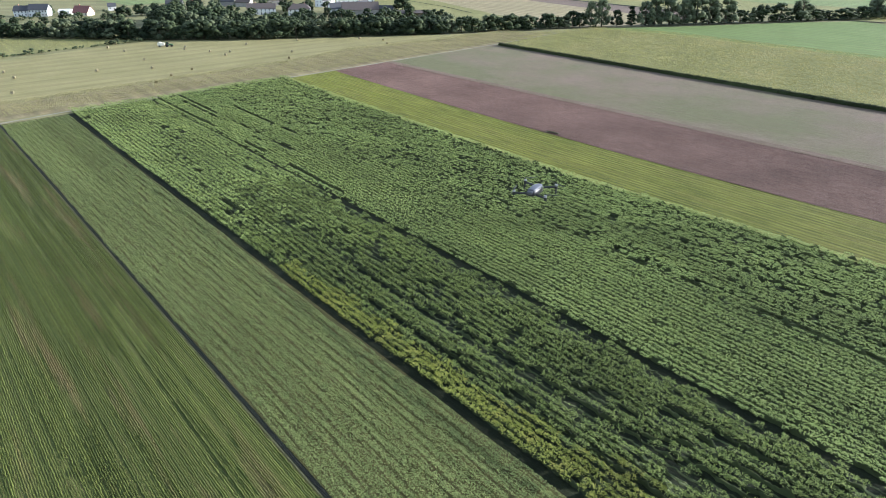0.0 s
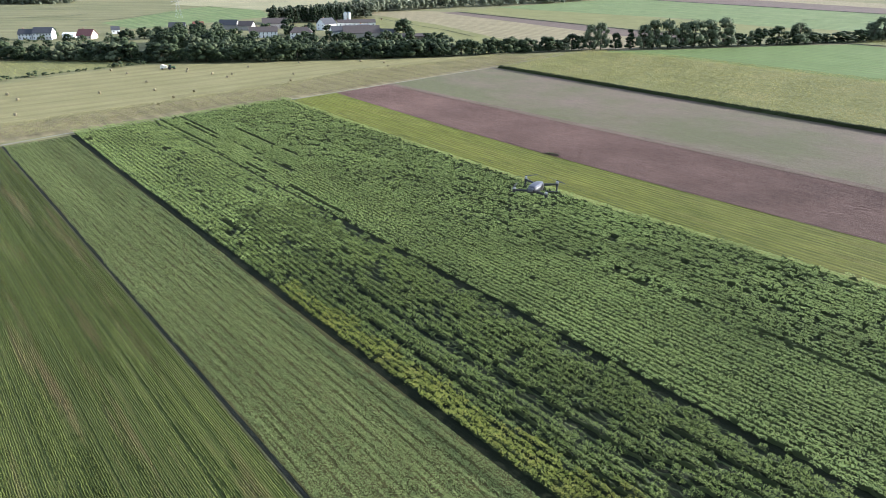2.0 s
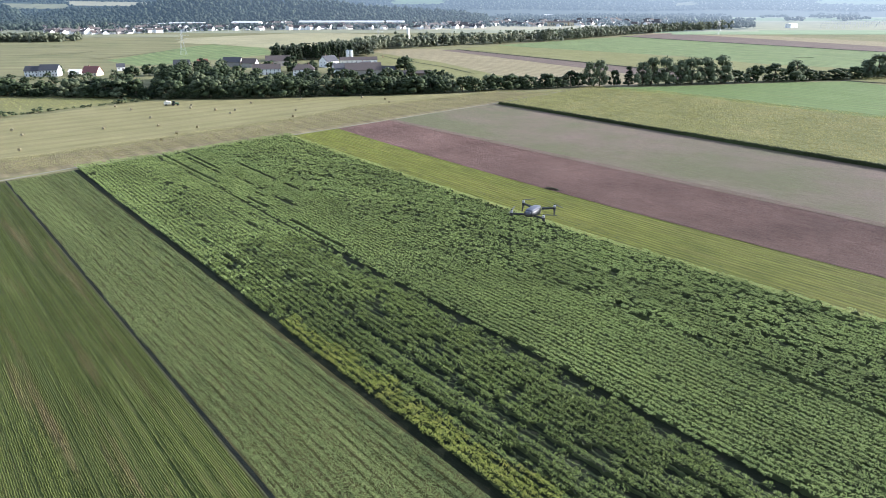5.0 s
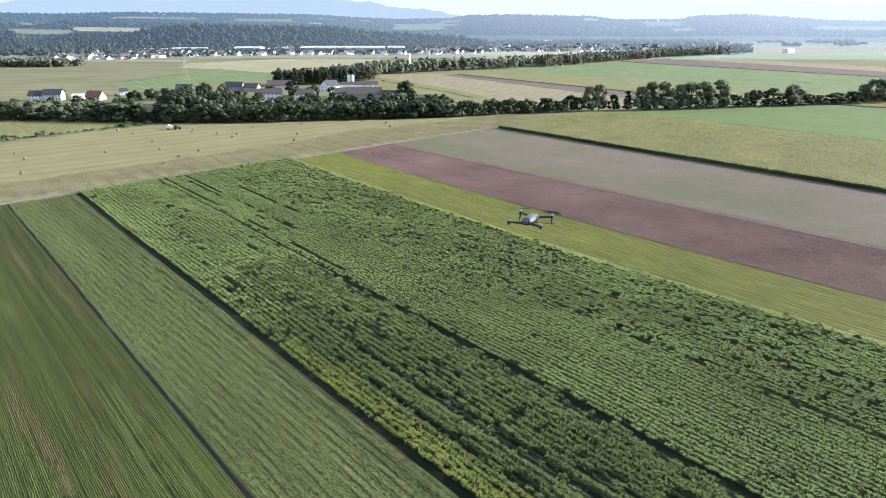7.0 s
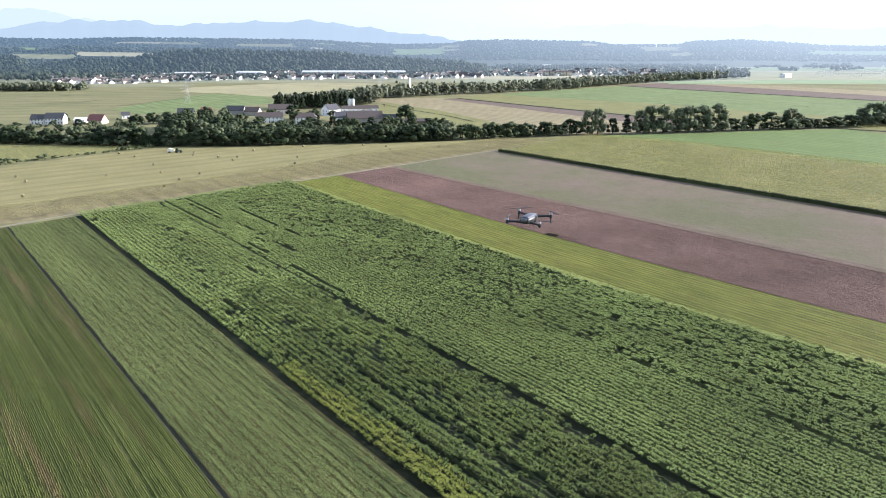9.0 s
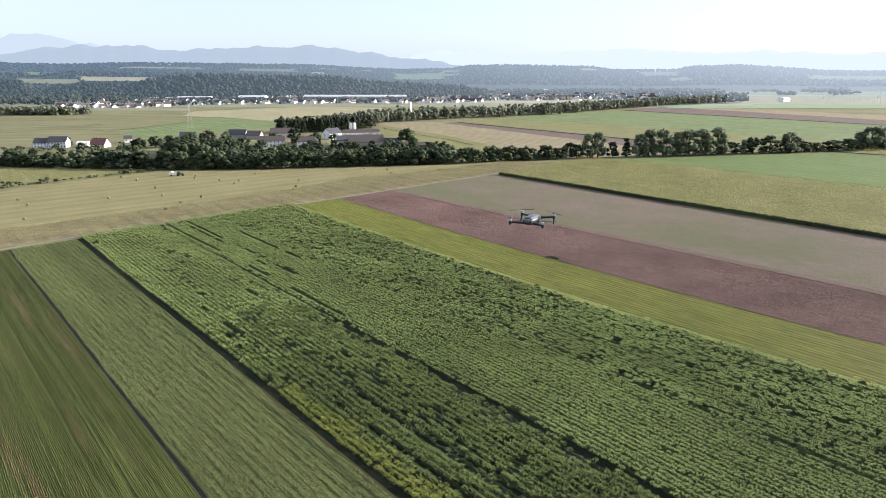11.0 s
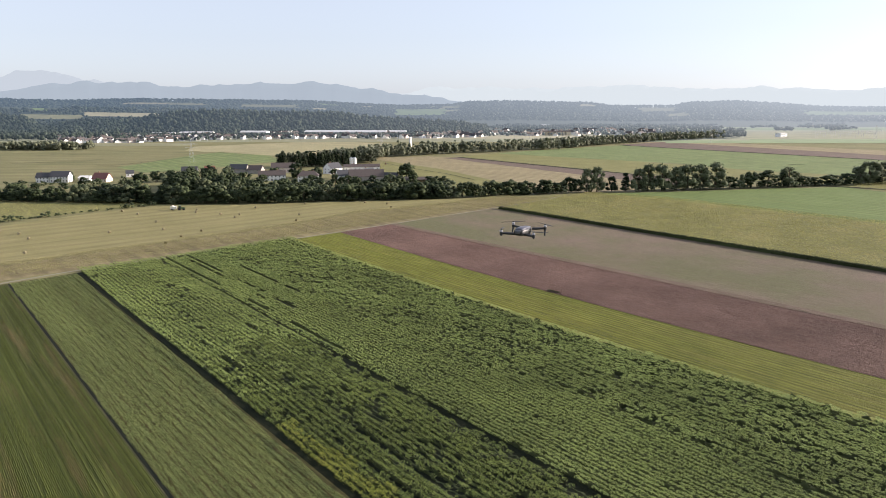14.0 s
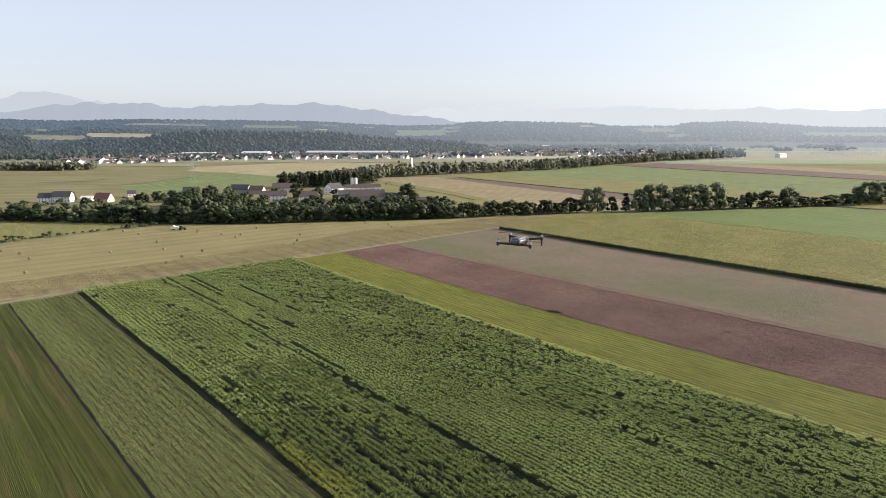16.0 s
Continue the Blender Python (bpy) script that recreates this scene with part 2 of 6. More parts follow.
def tuft_leaves(x, y, z0, height, per, length, width, droop=0.2, low=0.35, lean=0.5, r=None):
    """per leaves on each plant at x, y: from the stem outwards and up."""
    r = r or rng
    n = len(x)
    i = np.repeat(np.arange(n), per)
    k = len(i)
    ang = r.random(k) * 2 * np.pi
    lev = low + (1 - low) * r.random(k) ** 0.6
    h = height[i] * lev
    ln = length * (0.65 + 0.7 * r.random(k)) * (1.15 - 0.45 * lev)
    rise = (r.random(k) - droop) * 0.9 + lean * lev
    off = 0.10 * length
    base = np.stack([x[i] + off * np.cos(ang), y[i] + off * np.sin(ang), z0 + h * 0.92], 1)
    c = 1 / np.sqrt(1 + rise**2)
    tip = base + np.stack([np.cos(ang) * ln * c, np.sin(ang) * ln * c, ln * rise * c], 1)
    return leaves(base, tip, width * (0.7 + 0.6 * r.random(k)))


def vnoise(x, y, scale, seed=0):
    """Smooth value noise, 0 to 1, on arrays."""
    r = np.random.default_rng(1000 + seed)
    tab = r.random((256, 256))
    gx, gy = np.asarray(x) / scale + 500.3, np.asarray(y) / scale + 500.7
    ix, iy = np.floor(gx).astype(int), np.floor(gy).astype(int)
    fx, fy = gx - ix, gy - iy
    fx, fy = fx * fx * (3 - 2 * fx), fy * fy * (3 - 2 * fy)
    a, b = tab[ix % 256, iy % 256], tab[(ix + 1) % 256, iy % 256]
    c, d = tab[ix % 256, (iy + 1) % 256], tab[(ix + 1) % 256, (iy + 1) % 256]
    return (a * (1 - fx) + b * fx) * (1 - fy) + (c * (1 - fx) + d * fx) * fy


def stuff(name, v, f, mat, label, category, under=None):
    """One mesh of many pieces; under: a second set of vertices, faces and a material below the first."""
    n = len(f)
    if under:
        v, f = joined([(v, f), under[:2]])
    me = mesh_np(name, v, f, mat)
    if under:
        me.materials.append(under[2])
        me.polygons.foreach_set("material_index", (np.arange(len(f)) >= n).astype(np.int32))
    return tagged(part(name, me, mat), label, category, "", "stuff")


def inside(poly, x, y):
    hit = np.zeros(len(x), bool)
    for (x0, y0), (x1, y1) in zip(poly, poly[1:] + poly[:1]):
        if y0 != y1:
            hit ^= ((y0 > y) != (y1 > y)) & (x < (x1 - x0) * (y - y0) / (y1 - y0) + x0)
    return hit


# ---- ground and fields ----
def ground_sheet():
    bm = bmesh.new()
    rad, seg = [0.0, 60, 150, 300, 600, 1200, 2400, 4900], 48
    rings = []
    for r in rad[1:]:
        rings.append([bm.verts.new((r * math.cos(k / seg * 2 * math.pi), r * math.sin(k / seg * 2 * math.pi), -0.04)) for k in range(seg)])
    mid = bm.verts.new((0, 0, -0.04))
    for k in range(seg):
        bm.faces.new((mid, rings[0][k], rings[0][(k + 1) % seg]))
        for a, b in zip(rings, rings[1:]):
            bm.faces.new((a[k], b[k], b[(k + 1) % seg], a[(k + 1) % seg]))
    return tagged(part("ground", bm, M_GROUND), "flat olive meadow ground reaching the horizon", "ground", "", "structure")


def strip_sheet(name, w0, w1, s0, s1, z, mat, label, dw=2.0, ds=6.0, rise=0.0, wave=1.0):
    """A strip of field between two edges (numbers or functions of s), with low ridges along it."""
    ws0 = w0 if callable(w0) else (lambda s: w0)
    ws1 = w1 if callable(w1) else (lambda s: w1)
    ns = max(2, int((s1(w0 if not callable(w0) else w0(150)) - s0 if callable(s1) else s1 - s0) / ds))
    nw = max(1, int((ws1(150) - ws0(150)) / dw))
    vs = []
    for j in range(ns + 1):
        for i in range(nw + 1):
            f = j / ns
            s_guess = s0 + f * 290
            w = ws0(s_guess) + (ws1(s_guess) - ws0(s_guess)) * i / nw
            top = s1(w) if callable(s1) else s1
            s = s0 + (top - s0) * f
            w = ws0(s) + (ws1(s) - ws0(s)) * i / nw
            x, y = fxy(w, s)
            h = rise * (0.5 + 0.5 * math.cos(math.pi * i)) * (0.4 + 0.6 * noise.noise((w * 1.7, s * 0.6, 3.0)) + 0.4)
            vs.append((x, y, z + h))
    fs = [(j * (nw + 1) + i, j * (nw + 1) + i + 1, (j + 1) * (nw + 1) + i + 1, (j + 1) * (nw + 1) + i) for j in range(ns) for i in range(nw)]
    me = mesh_np(name, vs, fs, mat, smooth=True)
    if me.polygons[0].normal.z < 0:
        me.flip_normals()
    return tagged(part(name, me, mat), label, "field", "", "structure")


ground_sheet()
strip_sheet("soil_low_crop", -70.0, 31.25, -40.0, path_s, 0.0, M_LOWSOIL, "brownish green soil under a low row crop")
# near-black furrow strip: the shadow side of the bushy crop painted as soil
strip_sheet("ditch_bottom", 31.25, 32.0, -40.0, path_s, -0.02, M_DITCH, "furrow between two crop strips, bushy crop shade painted into it", dw=0.5)
strip_sheet("ditch_margin", 31.0, 31.16, -40.0, path_s, 0.03, M_MARGIN, "thin pale dry grass line along the furrow", dw=0.2, ds=2.0, rise=0.02)
strip_sheet("soil_bushy_crop", 32.0, 55.2, -40.0, path_s, 0.0, M_LOWSOIL, "shaded soil under a bushy green crop")
strip_sheet("soil_tall_crop", 55.2, tall_edge, -40.0, path_s, 0.0, M_SOIL, "soil under a tall leafy crop, coloured dark as shade")
strip_sheet("mown_grass_strip", tall_edge, grass_edge, -40.0, path_s, 0.01, M_GRASS, "yellow-green mown grass strip with mowing lines", dw=0.68, rise=0.06)
strip_sheet("grass_fringe", lambda s: tall_edge(s) - 1.5, lambda s: tall_edge(s) + 1.6, -40.0, path_s, 0.30, M_FRINGE, "pale long grass fringe beside the tall crop", dw=0.4, ds=2.0, rise=0.15)
strip_sheet("ploughed_strip", grass_edge, lambda s: 230.9 - 0.0354 * s, -40.0, path_s, 0.0, M_PLOUGH, "reddish brown ploughed soil strip with furrows", dw=0.5, rise=0.16)
strip_sheet("sprouting_strip", lambda s: 230.9 - 0.0354 * s, 306.8, -40.0, path_s, 0.0, M_SPROUT, "grey-brown soil strip with a thin green sprout", dw=0.9, rise=0.08)

strip_sheet("half_sprouted_strip", lambda s: 229.2 - 0.0354 * s, lambda s: 233.6 - 0.0354 * s, -40.0, path_s, 0.17, M_BETWEEN, "soil strip where the sprout thins out", dw=0.6, rise=0.03)

STRIP = [(-186.3, 244.8), (-166.3, 261.7), (-147.7, 280.2), (-103.2, 329.0), (-71.3, 353.8), (35.3, 460.8), (73.9, 509), (39.4, 515.6), (-1.6, 475.9), (-55.5, 437), (-81.8, 393.9), (-113.7, 359.9), (-173.2, 296.1), (-204, 268)]
CORN = [(31.5, 457.5), (174.4, 276.4), (330, 77), (450, 170), (244.9, 396), (154.8, 505.8), (110.7, 536.1), (73.9, 509)]
HEDGEFIELD = [(-420, 484), (-302.8, 484.6), (-205.4, 481.7), (-187.9, 476), (-225, 437), (-250.9, 399.7), (-330, 292), (-470, 400)]
RCORN = [(327.2, 586.3), (337.9, 550.5), (372, 470), (470, 560), (416.1, 622.1), (369.9, 603.7)]
sheet("bale_field", [(-208, 265), (-173.8, 297.2), (-113.7, 359.9), (-81.8, 393.9), (-55.5, 437), (-1.6, 475.9), (39.4, 515.6), (-1.7, 502.7), (-53.9, 493.5), (-129, 481.7), (-184.1, 476), (-222.5, 425.4), (-242.5, 386.1), (-300, 305)], 0.0, M_STUBBLE, "pale golden stubble field with mown lines")
sheet("soil_dry_maize", STRIP, 0.012, M_TAN, "dry soil under ripening maize")
sheet("soil_maize", CORN, 0.02, M_OLIVE, "soil under a maize field")
sheet("soil_hedge_field", HEDGEFIELD, 0.0, M_OLIVE, "olive crop field beside a hedge")
sheet("green_field", [(111.4, 539.6), (154.8, 505.8), (244.9, 396), (450, 170), (560, 300), (376.5, 561.9), (335.6, 546.8), (323.5, 582.1), (266.3, 573.9), (167.1, 546.9)], 0.0, M_CROPGREEN, "smooth bright green young crop field")
sheet("soil_edge_maize", RCORN, 0.01, M_OLIVE, "soil under a small maize field")
sheet("pasture", [(-66.2, 858.7), (-2.5, 748.5), (55.5, 604.1), (74.1, 547), (37.6, 518.9), (-11.3, 505.9), (-21.7, 570.1), (-79.8, 792.3)], 0.0, M_OLIVE, "yellow-green pasture behind the trees")
sheet("pale_stubble_field", [(-106.5, 916.3), (-21, 947.7), (15.5, 915.9), (166.1, 627.3), (145.2, 546.9), (74.1, 547), (55.5, 604.1), (-2.5, 748.5), (-66.2, 858.7)], 0.0, M_TAN, "pale tan harvested field")
sheet("far_ploughed_field", [(17.1, 926.2), (184.4, 685.3), (211, 652.3), (190, 586.5), (166.1, 627.3), (-3.1, 916)], 0.02, M_FARBROWN, "mauve-brown ploughed field")
sheet("far_yellow_field", [(18.8, 936.8), (187.5, 697), (344.7, 561.9), (422.2, 690.7), (249.8, 823.2), (116.9, 1056.7), (39.1, 969.9)], 0.0, M_OLIVE, "yellowish harvested grass field")
sheet("far_green_field", [(72, 1005.3), (116.9, 1056.7), (206.8, 1144.3), (388.3, 1285.8), (544.6, 894.1), (563.8, 790.6), (448, 620), (412, 660), (312, 738), (266, 824)], 0.02, M_FARGREEN, "broad bright green field")
sheet("far_brown_strip", [(289, 1229), (400.6, 1327), (588.8, 967.7), (636.3, 893.8), (563.8, 790.6), (533.1, 875.1), (345.7, 1143.5)], 0.03, M_FARBROWN, "dark brown ploughed strip far off")
sheet("far_tan_strip", [(312.3, 1286.3), (427.8, 1417.8), (649.1, 1067.9), (696.1, 978.8), (636.3, 893.8), (588.8, 967.7), (388.3, 1285.8)], 0.02, M_TAN, "tan stubble strip far off")
sheet("meadow_green_patch", [(-350.1, 770.5), (-337.2, 960), (-320.2, 1032.2), (-231.7, 959.6), (-194.2, 859.1), (-265, 735.6), (-295.1, 710.1)], 0.02, M_FARGREEN, "bright green patch in the meadow")
sheet("meadow_tan_patch", [(-384.7, 1072.8), (-404.5, 1180.3), (-241.2, 1353.1), (-99, 1288.9), (-85.2, 1044.2), (-175.6, 982.3), (-231.7, 959.6)], 0.02, M_STRAW, "pale harvested field beyond the village")


def track(pts, width, z, mat, name, label):
    bm = bmesh.new()
    prev = None
    for k, (x, y) in enumerate(pts):
        a, b = pts[max(0, k - 1)], pts[min(len(pts) - 1, k + 1)]
        d = Vector((b[0] - a[0], b[1] - a[1], 0)).normalized()
        s = Vector((-d.y, d.x, 0)) * width / 2
        now = [bm.verts.new(Vector((x, y, z)) + s * q) for q in (-1, 0, 1)]
        if prev:
            for q in (0, 1):
                bm.faces.new((prev[q], now[q], now[q + 1], prev[q + 1]))
        prev = now
    bmesh.ops.recalc_face_normals(bm, faces=bm.faces[:])
    if bm.faces[:][0].normal.z < 0:
        bmesh.ops.reverse_faces(bm, faces=bm.faces[:])
    return tagged(part(name, bm, mat), label, "track", "", "structure")


track([(-192, 223), (-170, 250), (-147.8, 277.9), (-73, 351), (31, 457), (73.4, 505.8), (84, 520)], 1.7, 0.03, M_TRACK, "road", "pale gravel farm track between the fields")

track([(110.9, 538), (154.6, 507.5), (244.9, 397.5), (347, 283), (450, 171.5)], 3.0, 0.06, M_FRINGE, "grass_margin", "pale uncut grass margin between maize and green field")
track([(187, 699), (344.7, 563.5), (372, 540)], 5.0, 0.25, M_SOIL, "field_margin", "dark weedy margin between far fields")
track([(17.1, 928), (184.4, 687.5), (211, 654)], 4.5, 0.25, M_SOIL, "field_margin", "dark weedy margin beside ploughed soil")
track([(289, 1230), (345.7, 1143.5), (533, 875), (563.8, 791)], 7.0, 0.25, M_SOIL, "field_margin", "dark weedy margin beside a far field")

track([(-560, 775), (-503.2, 812.7), (-476.6, 833.5), (-453.0, 850.9), (-428.2, 864.5), (-422.6, 897.7)], 2.6, 0.2, M_MARGIN, "field_margin", "dark winding ditch through the meadow")
track([(-385.8, 801.1), (-366.5, 793.4), (-352.2, 833.9), (-340.0, 888.3), (-322.5, 939.3)], 3.0, 0.2, M_MARGIN, "field_margin", "dark weedy bank beside a green meadow patch")
track([(-534.5, 949.4), (-529.0, 995.5), (-486.1, 972.1), (-466.6, 995.7)], 2.5, 0.2, M_MARGIN, "field_margin", "low rough bank in the meadow")
track([(-70.9, 834.9), (-41.3, 772.0), (-10.3, 717.9), (1.0, 699.5), (26, 640)], 1.4, 0.2, M_DITCH, "field_margin", "dark ditch beside the pasture")

# ---- crops ----
L_TALL = leaf_mat("tall_crop_leaf", (0.206, 0.260, 0.080), (0.286, 0.348, 0.113), (0.235, 0.310, 0.105), 0.03, 0.55, 0.22, rough=0.75, along=0.5, soft=0.2)
# very dark stems: the shade inside the rows is painted into their colour
L_STEMSHADE = leaf_mat("crop_stem_shade", (0.024, 0.032, 0.011), (0.050, 0.062, 0.021), None, trans=0.0, rough=0.8, along=0.3)
L_UNRULY = leaf_mat("unruly_crop_leaf", (0.060, 0.086, 0.022), (0.215, 0.262, 0.070), (0.25, 0.28, 0.068), 0.06, 0.60, 0.24, rough=0.6, along=0.35, soft=0.2)
L_GOLD = leaf_mat("yellowing_leaf", (0.12, 0.15, 0.026), (0.25, 0.27, 0.055), (0.29, 0.27, 0.06), 0.25, 0.52, 0.25, rough=0.6, soft=0.25)
L_BUSH = leaf_mat("bushy_crop_leaf", (0.150, 0.185, 0.060), (0.216, 0.253, 0.087), None, trans=0.25, rough=0.7, along=0.1)
L_LOW = leaf_mat("low_crop_leaf", (0.064, 0.080, 0.017), (0.106, 0.122, 0.027), (0.160, 0.122, 0.052), 0.20, 0.53, 0.15, rough=0.75, along=0.06, soft=0.14)
L_MAIZE = leaf_mat("maize_leaf", (0.265, 0.255, 0.088), (0.33, 0.31, 0.112), (0.36, 0.32, 0.13), 0.035, 0.52, 0.42, rough=0.7)
# darkened copy of the maize leaf, shade of the field's unlit face painted in
L_EDGESHADE = leaf_mat("maize_edge_shade", (0.020, 0.027, 0.009), (0.042, 0.050, 0.016), (0.05, 0.05, 0.018), 0.2, 0.65, 0.05, rough=0.7)
L_DRY = leaf_mat("dry_maize_leaf", (0.27, 0.245, 0.112), (0.33, 0.297, 0.142), (0.25, 0.235, 0.10), 0.05, 0.6, 0.42, rough=0.7)


def rows(w0, w1, s0, s1, gap, step, r, jit=0.18, across=0.6):
    """Plant places on rows across w, at each step along s, with jitter: arrays w, s and a value of each row."""
    ws, ss, vs = [], [], []
    for w in np.arange(w0, w1, gap):
        a, b = s0(w), s1(w)
        if b <= a:
            continue
        s = np.arange(a, b, step) + r.random() * step
        ss.append(s + r.normal(0, jit * step, len(s)))
        ws.append(w + r.normal(0, jit * gap * across, len(s)) + 0.25 * np.sin(s * 0.05 + w * 0.1))
        vs.append(np.full(len(s), r.random()))
    return np.concatenate(ws), np.concatenate(ss), np.concatenate(vs)


def front(w):
    """Nearest s of the planted stands."""
    return (45 - (w - 55.5) * 0.78 if w < 86.5 else 21 + (w - 86.5) * 0.42) - 14


def row_leaves(rows_at, s0, s1, density, height, half, ln, wd, r, ok=None, sink=0.5, stir=0.27):
    """Leaves of hedge-like rows: crowded along each row, highest on its middle line.
    density: leaves per metre of row; height(w, s): the crest; ok(w, s): where plants stand."""
    bs, ts, wds = [], [], []
    for w in rows_at:
        a, b = s0(w), s1(w)
        if b <= a:
            continue
        k = int((b - a) * density)
        s = a + (b - a) * r.random(k)
        off = half * (2 * r.random(k) - 1)
        wc = w + 0.25 * np.sin(s * 0.05 + w * 0.1) + 0.12 * np.sin(s * 0.31 + w * 3.1)
        if ok is not None:
            m = ok(wc, s)
            s, off, wc = s[m], off[m], wc[m]
        k = len(s)
        plant = vnoise(s, np.full(k, w * 7.7), ln * 1.9, 77)
        h = height(wc, s) * (0.95 + 0.10 * r.random()) * (0.90 + 0.20 * plant)
        z = h * (1 - 0.45 * np.abs(off / half) ** 5) - h * sink * r.random(k) ** 2.5
        z = np.maximum(z, 0.05)
        ang = np.arctan2(off / half + r.normal(0, 0.45, k), r.normal(0, 0.6, k))
        rise = 0.12 + r.normal(0, stir, k) - 1.5 * np.abs(off / half) ** 4
        l = ln * (0.7 + 0.6 * r.random(k))
        x, y = fxy(wc + off, s)
        dx, dy = NX * np.sin(ang) - NY * np.cos(ang), NY * np.sin(ang) + NX * np.cos(ang)
        c = l / np.sqrt(1 + rise**2)
        base = np.stack([x - 0.5 * dx * c, y - 0.5 * dy * c, z], 1)
        bs.append(base)
        ts.append(base + np.stack([dx * c, dy * c, rise * c], 1))
        wds.append(wd * (0.7 + 0.6 * r.random(k)))
    return leaves(np.concatenate(bs), np.concatenate(ts), np.concatenate(wds), 0.25)


def as_tris(vf):
    v, f = vf
    return v, np.concatenate([f[:, :3], f[:, [0, 2, 3]]])


def joined(some):
    vs, fs, at = [], [], 0
    for v, f in some:
        vs.append(v)
        fs.append(f + at)
        at += len(v)
    return np.concatenate(vs), np.concatenate(fs)


def ridges(w0, w1, gap, s0, s1, step, height, half, r, low=0.75, jag=0.5):
    """Close drilled rows, each one a low uneven leafy ridge along s; height(w, s) is its crest."""
    vs, fs, at = [], [], 0
    for w in np.arange(w0, w1, gap):
        a, b = s0(w), s1(w)
        if b - a < 2 * step:
            continue
        s = np.arange(a, b, step)
        k = len(s)
        h = height(np.full(k, w), s) * (1 + jag * (r.random(k) - 0.5))
        mid = w + r.normal(0, 0.12 * gap, k) + 0.10 * np.sin(s * 0.05 + w * 0.02)
        cols = []
        for off, lev in ((-1, 0.0), (-0.55, low), (0.0, 1.0), (0.55, low), (1, 0.0)):
            x, y = fxy(mid + off * half * (0.8 + 0.4 * r.random(k)), s + 0.3 * step * r.normal(size=k))
            cols.append(np.stack([x, y, h * lev * (1 + 2 * jag * (r.random(k) - 0.5)) - (0.02 if lev == 0 else 0)], 1))
        vs.append(np.stack(cols, 1).reshape(-1, 3))
        i = np.arange(k - 1)[:, None] * 5 + np.arange(4)[None]
        i = i.ravel() + at
        fs.append(np.stack([i, i + 1, i + 6, i + 5], 1))
        at += 5 * k
    return np.concatenate(vs), np.concatenate(fs)


def plants(w, s, h, rad, deep, r, per, ln, wd):
    """Leafy plants at w, s: each a loose rounded cloud of leaves, deep below its crest h."""
    i = np.repeat(np.arange(len(w)), per)
    k = len(i)
    d = r.normal(size=(k, 3))
    d[:, 2] = np.where(d[:, 2] < -0.3, -d[:, 2], d[:, 2])
    d /= np.linalg.norm(d, axis=1)[:, None]
    u = 0.55 + 0.55 * r.random(k) ** 0.7
    ow, os = fxy(0.92 * d[:, 0] * rad[i] * u, 1.15 * d[:, 1] * rad[i] * u)
    x, y = fxy(w, s)
    pos = np.stack([x[i] + ow, y[i] + os, h[i] - deep[i] + deep[i] * d[:, 2] * u], 1)
    dw, ds = fxy(d[:, 0], d[:, 1])
    out = np.stack([dw, ds, 0.25 + 0.2 * d[:, 2]], 1) + r.normal(0, 0.5, d.shape)
    out /= np.linalg.norm(out, axis=1)[:, None]
    l = ln * (0.7 + 0.6 * r.random(k))[:, None]
    return as_tris(leaves(pos - out * l / 2, pos + out * l / 2, wd * (0.7 + 0.6 * r.random(k)), 0.25))


def hedge(w0, w1, s0, s1, gap, step, keep, top, rad, deep, per, ln, wd, r, only=None, stem=0.48):
    """Rows of a tall crop: the leaves of its plants, over stems and lower leaves coloured dark as the shade between
    rows.
    """
    w, s, _ = rows(w0, w1, s0, s1, gap, step, r, 0.17, 0.28)
    m = keep(w, s) & (only(w, s) if only else True)
    w, s = w[m], s[m]
    n = len(w)
    v, f = plants(w, s, top(w, s) * (0.93 + 0.14 * r.random(n)), rad * (0.8 + 0.4 * r.random(n)), deep * (0.8 + 0.4 * r.random(n)), r, per, ln, wd)
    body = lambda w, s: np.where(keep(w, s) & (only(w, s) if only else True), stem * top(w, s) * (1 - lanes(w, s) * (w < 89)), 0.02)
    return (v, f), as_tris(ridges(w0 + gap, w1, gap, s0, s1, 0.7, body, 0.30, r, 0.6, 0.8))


def lanes(w, s):
    """Thin, low lines through the loose stand, 0 to 1."""
    z = w * 0
    rag = 0.7 * vnoise(z, s, 2.6, 8) + 0.5 * vnoise(z, s, 16, 9)
    lane = (np.abs(w - 69.6 - 0.8 * np.sin(s * 0.05)) < rag + 0.62 - np.clip((s - 90) / 50, 0, 1)) & (s < 150)
    lane |= (np.abs(w - 63.2 - 0.5 * np.sin(s * 0.04)) < rag - 0.35) & (s < 190)
    lane |= (np.abs(w - 79.5 - 0.3 * np.sin(s * 0.06)) < rag - 0.40) & (s > 30) & (s < 270)
    return lane | ((w > 86.2 + 0.3 * np.sin(s * 0.07) - 1.1 * vnoise(z, s, 3, 4) + np.clip((s - 115) / 40, 0, 2.5)) & (s < 215) & (vnoise(z, s, 3.2, 44) < 0.60))


def thin(w, s):
    """Where the near part of the loose stand is thin, 0 to 1."""
    z = w * 0
    band = np.clip(1.3 - np.abs(w - 73.5 - 3 * vnoise(z, s, 40, 45)) / 5, 0, 1) + np.clip((w - 82.5) / 3, 0, 1)
    return np.clip(band, 0, 1) * np.clip((165 - s) / 60, 0, 1)


def loose_gaps(w, s):
    """Holes of the loose stand, and most plants of its lanes."""
    pick = np.modf(np.abs(np.sin(w * 12.9898 + s * 78.233)) * 43758.5453)[0]
    return (lanes(w, s) & (pick < 0.78)) | (vnoise(w, s * 0.7, 1.5, 1) > 0.84 - 0.17 * thin(w, s))


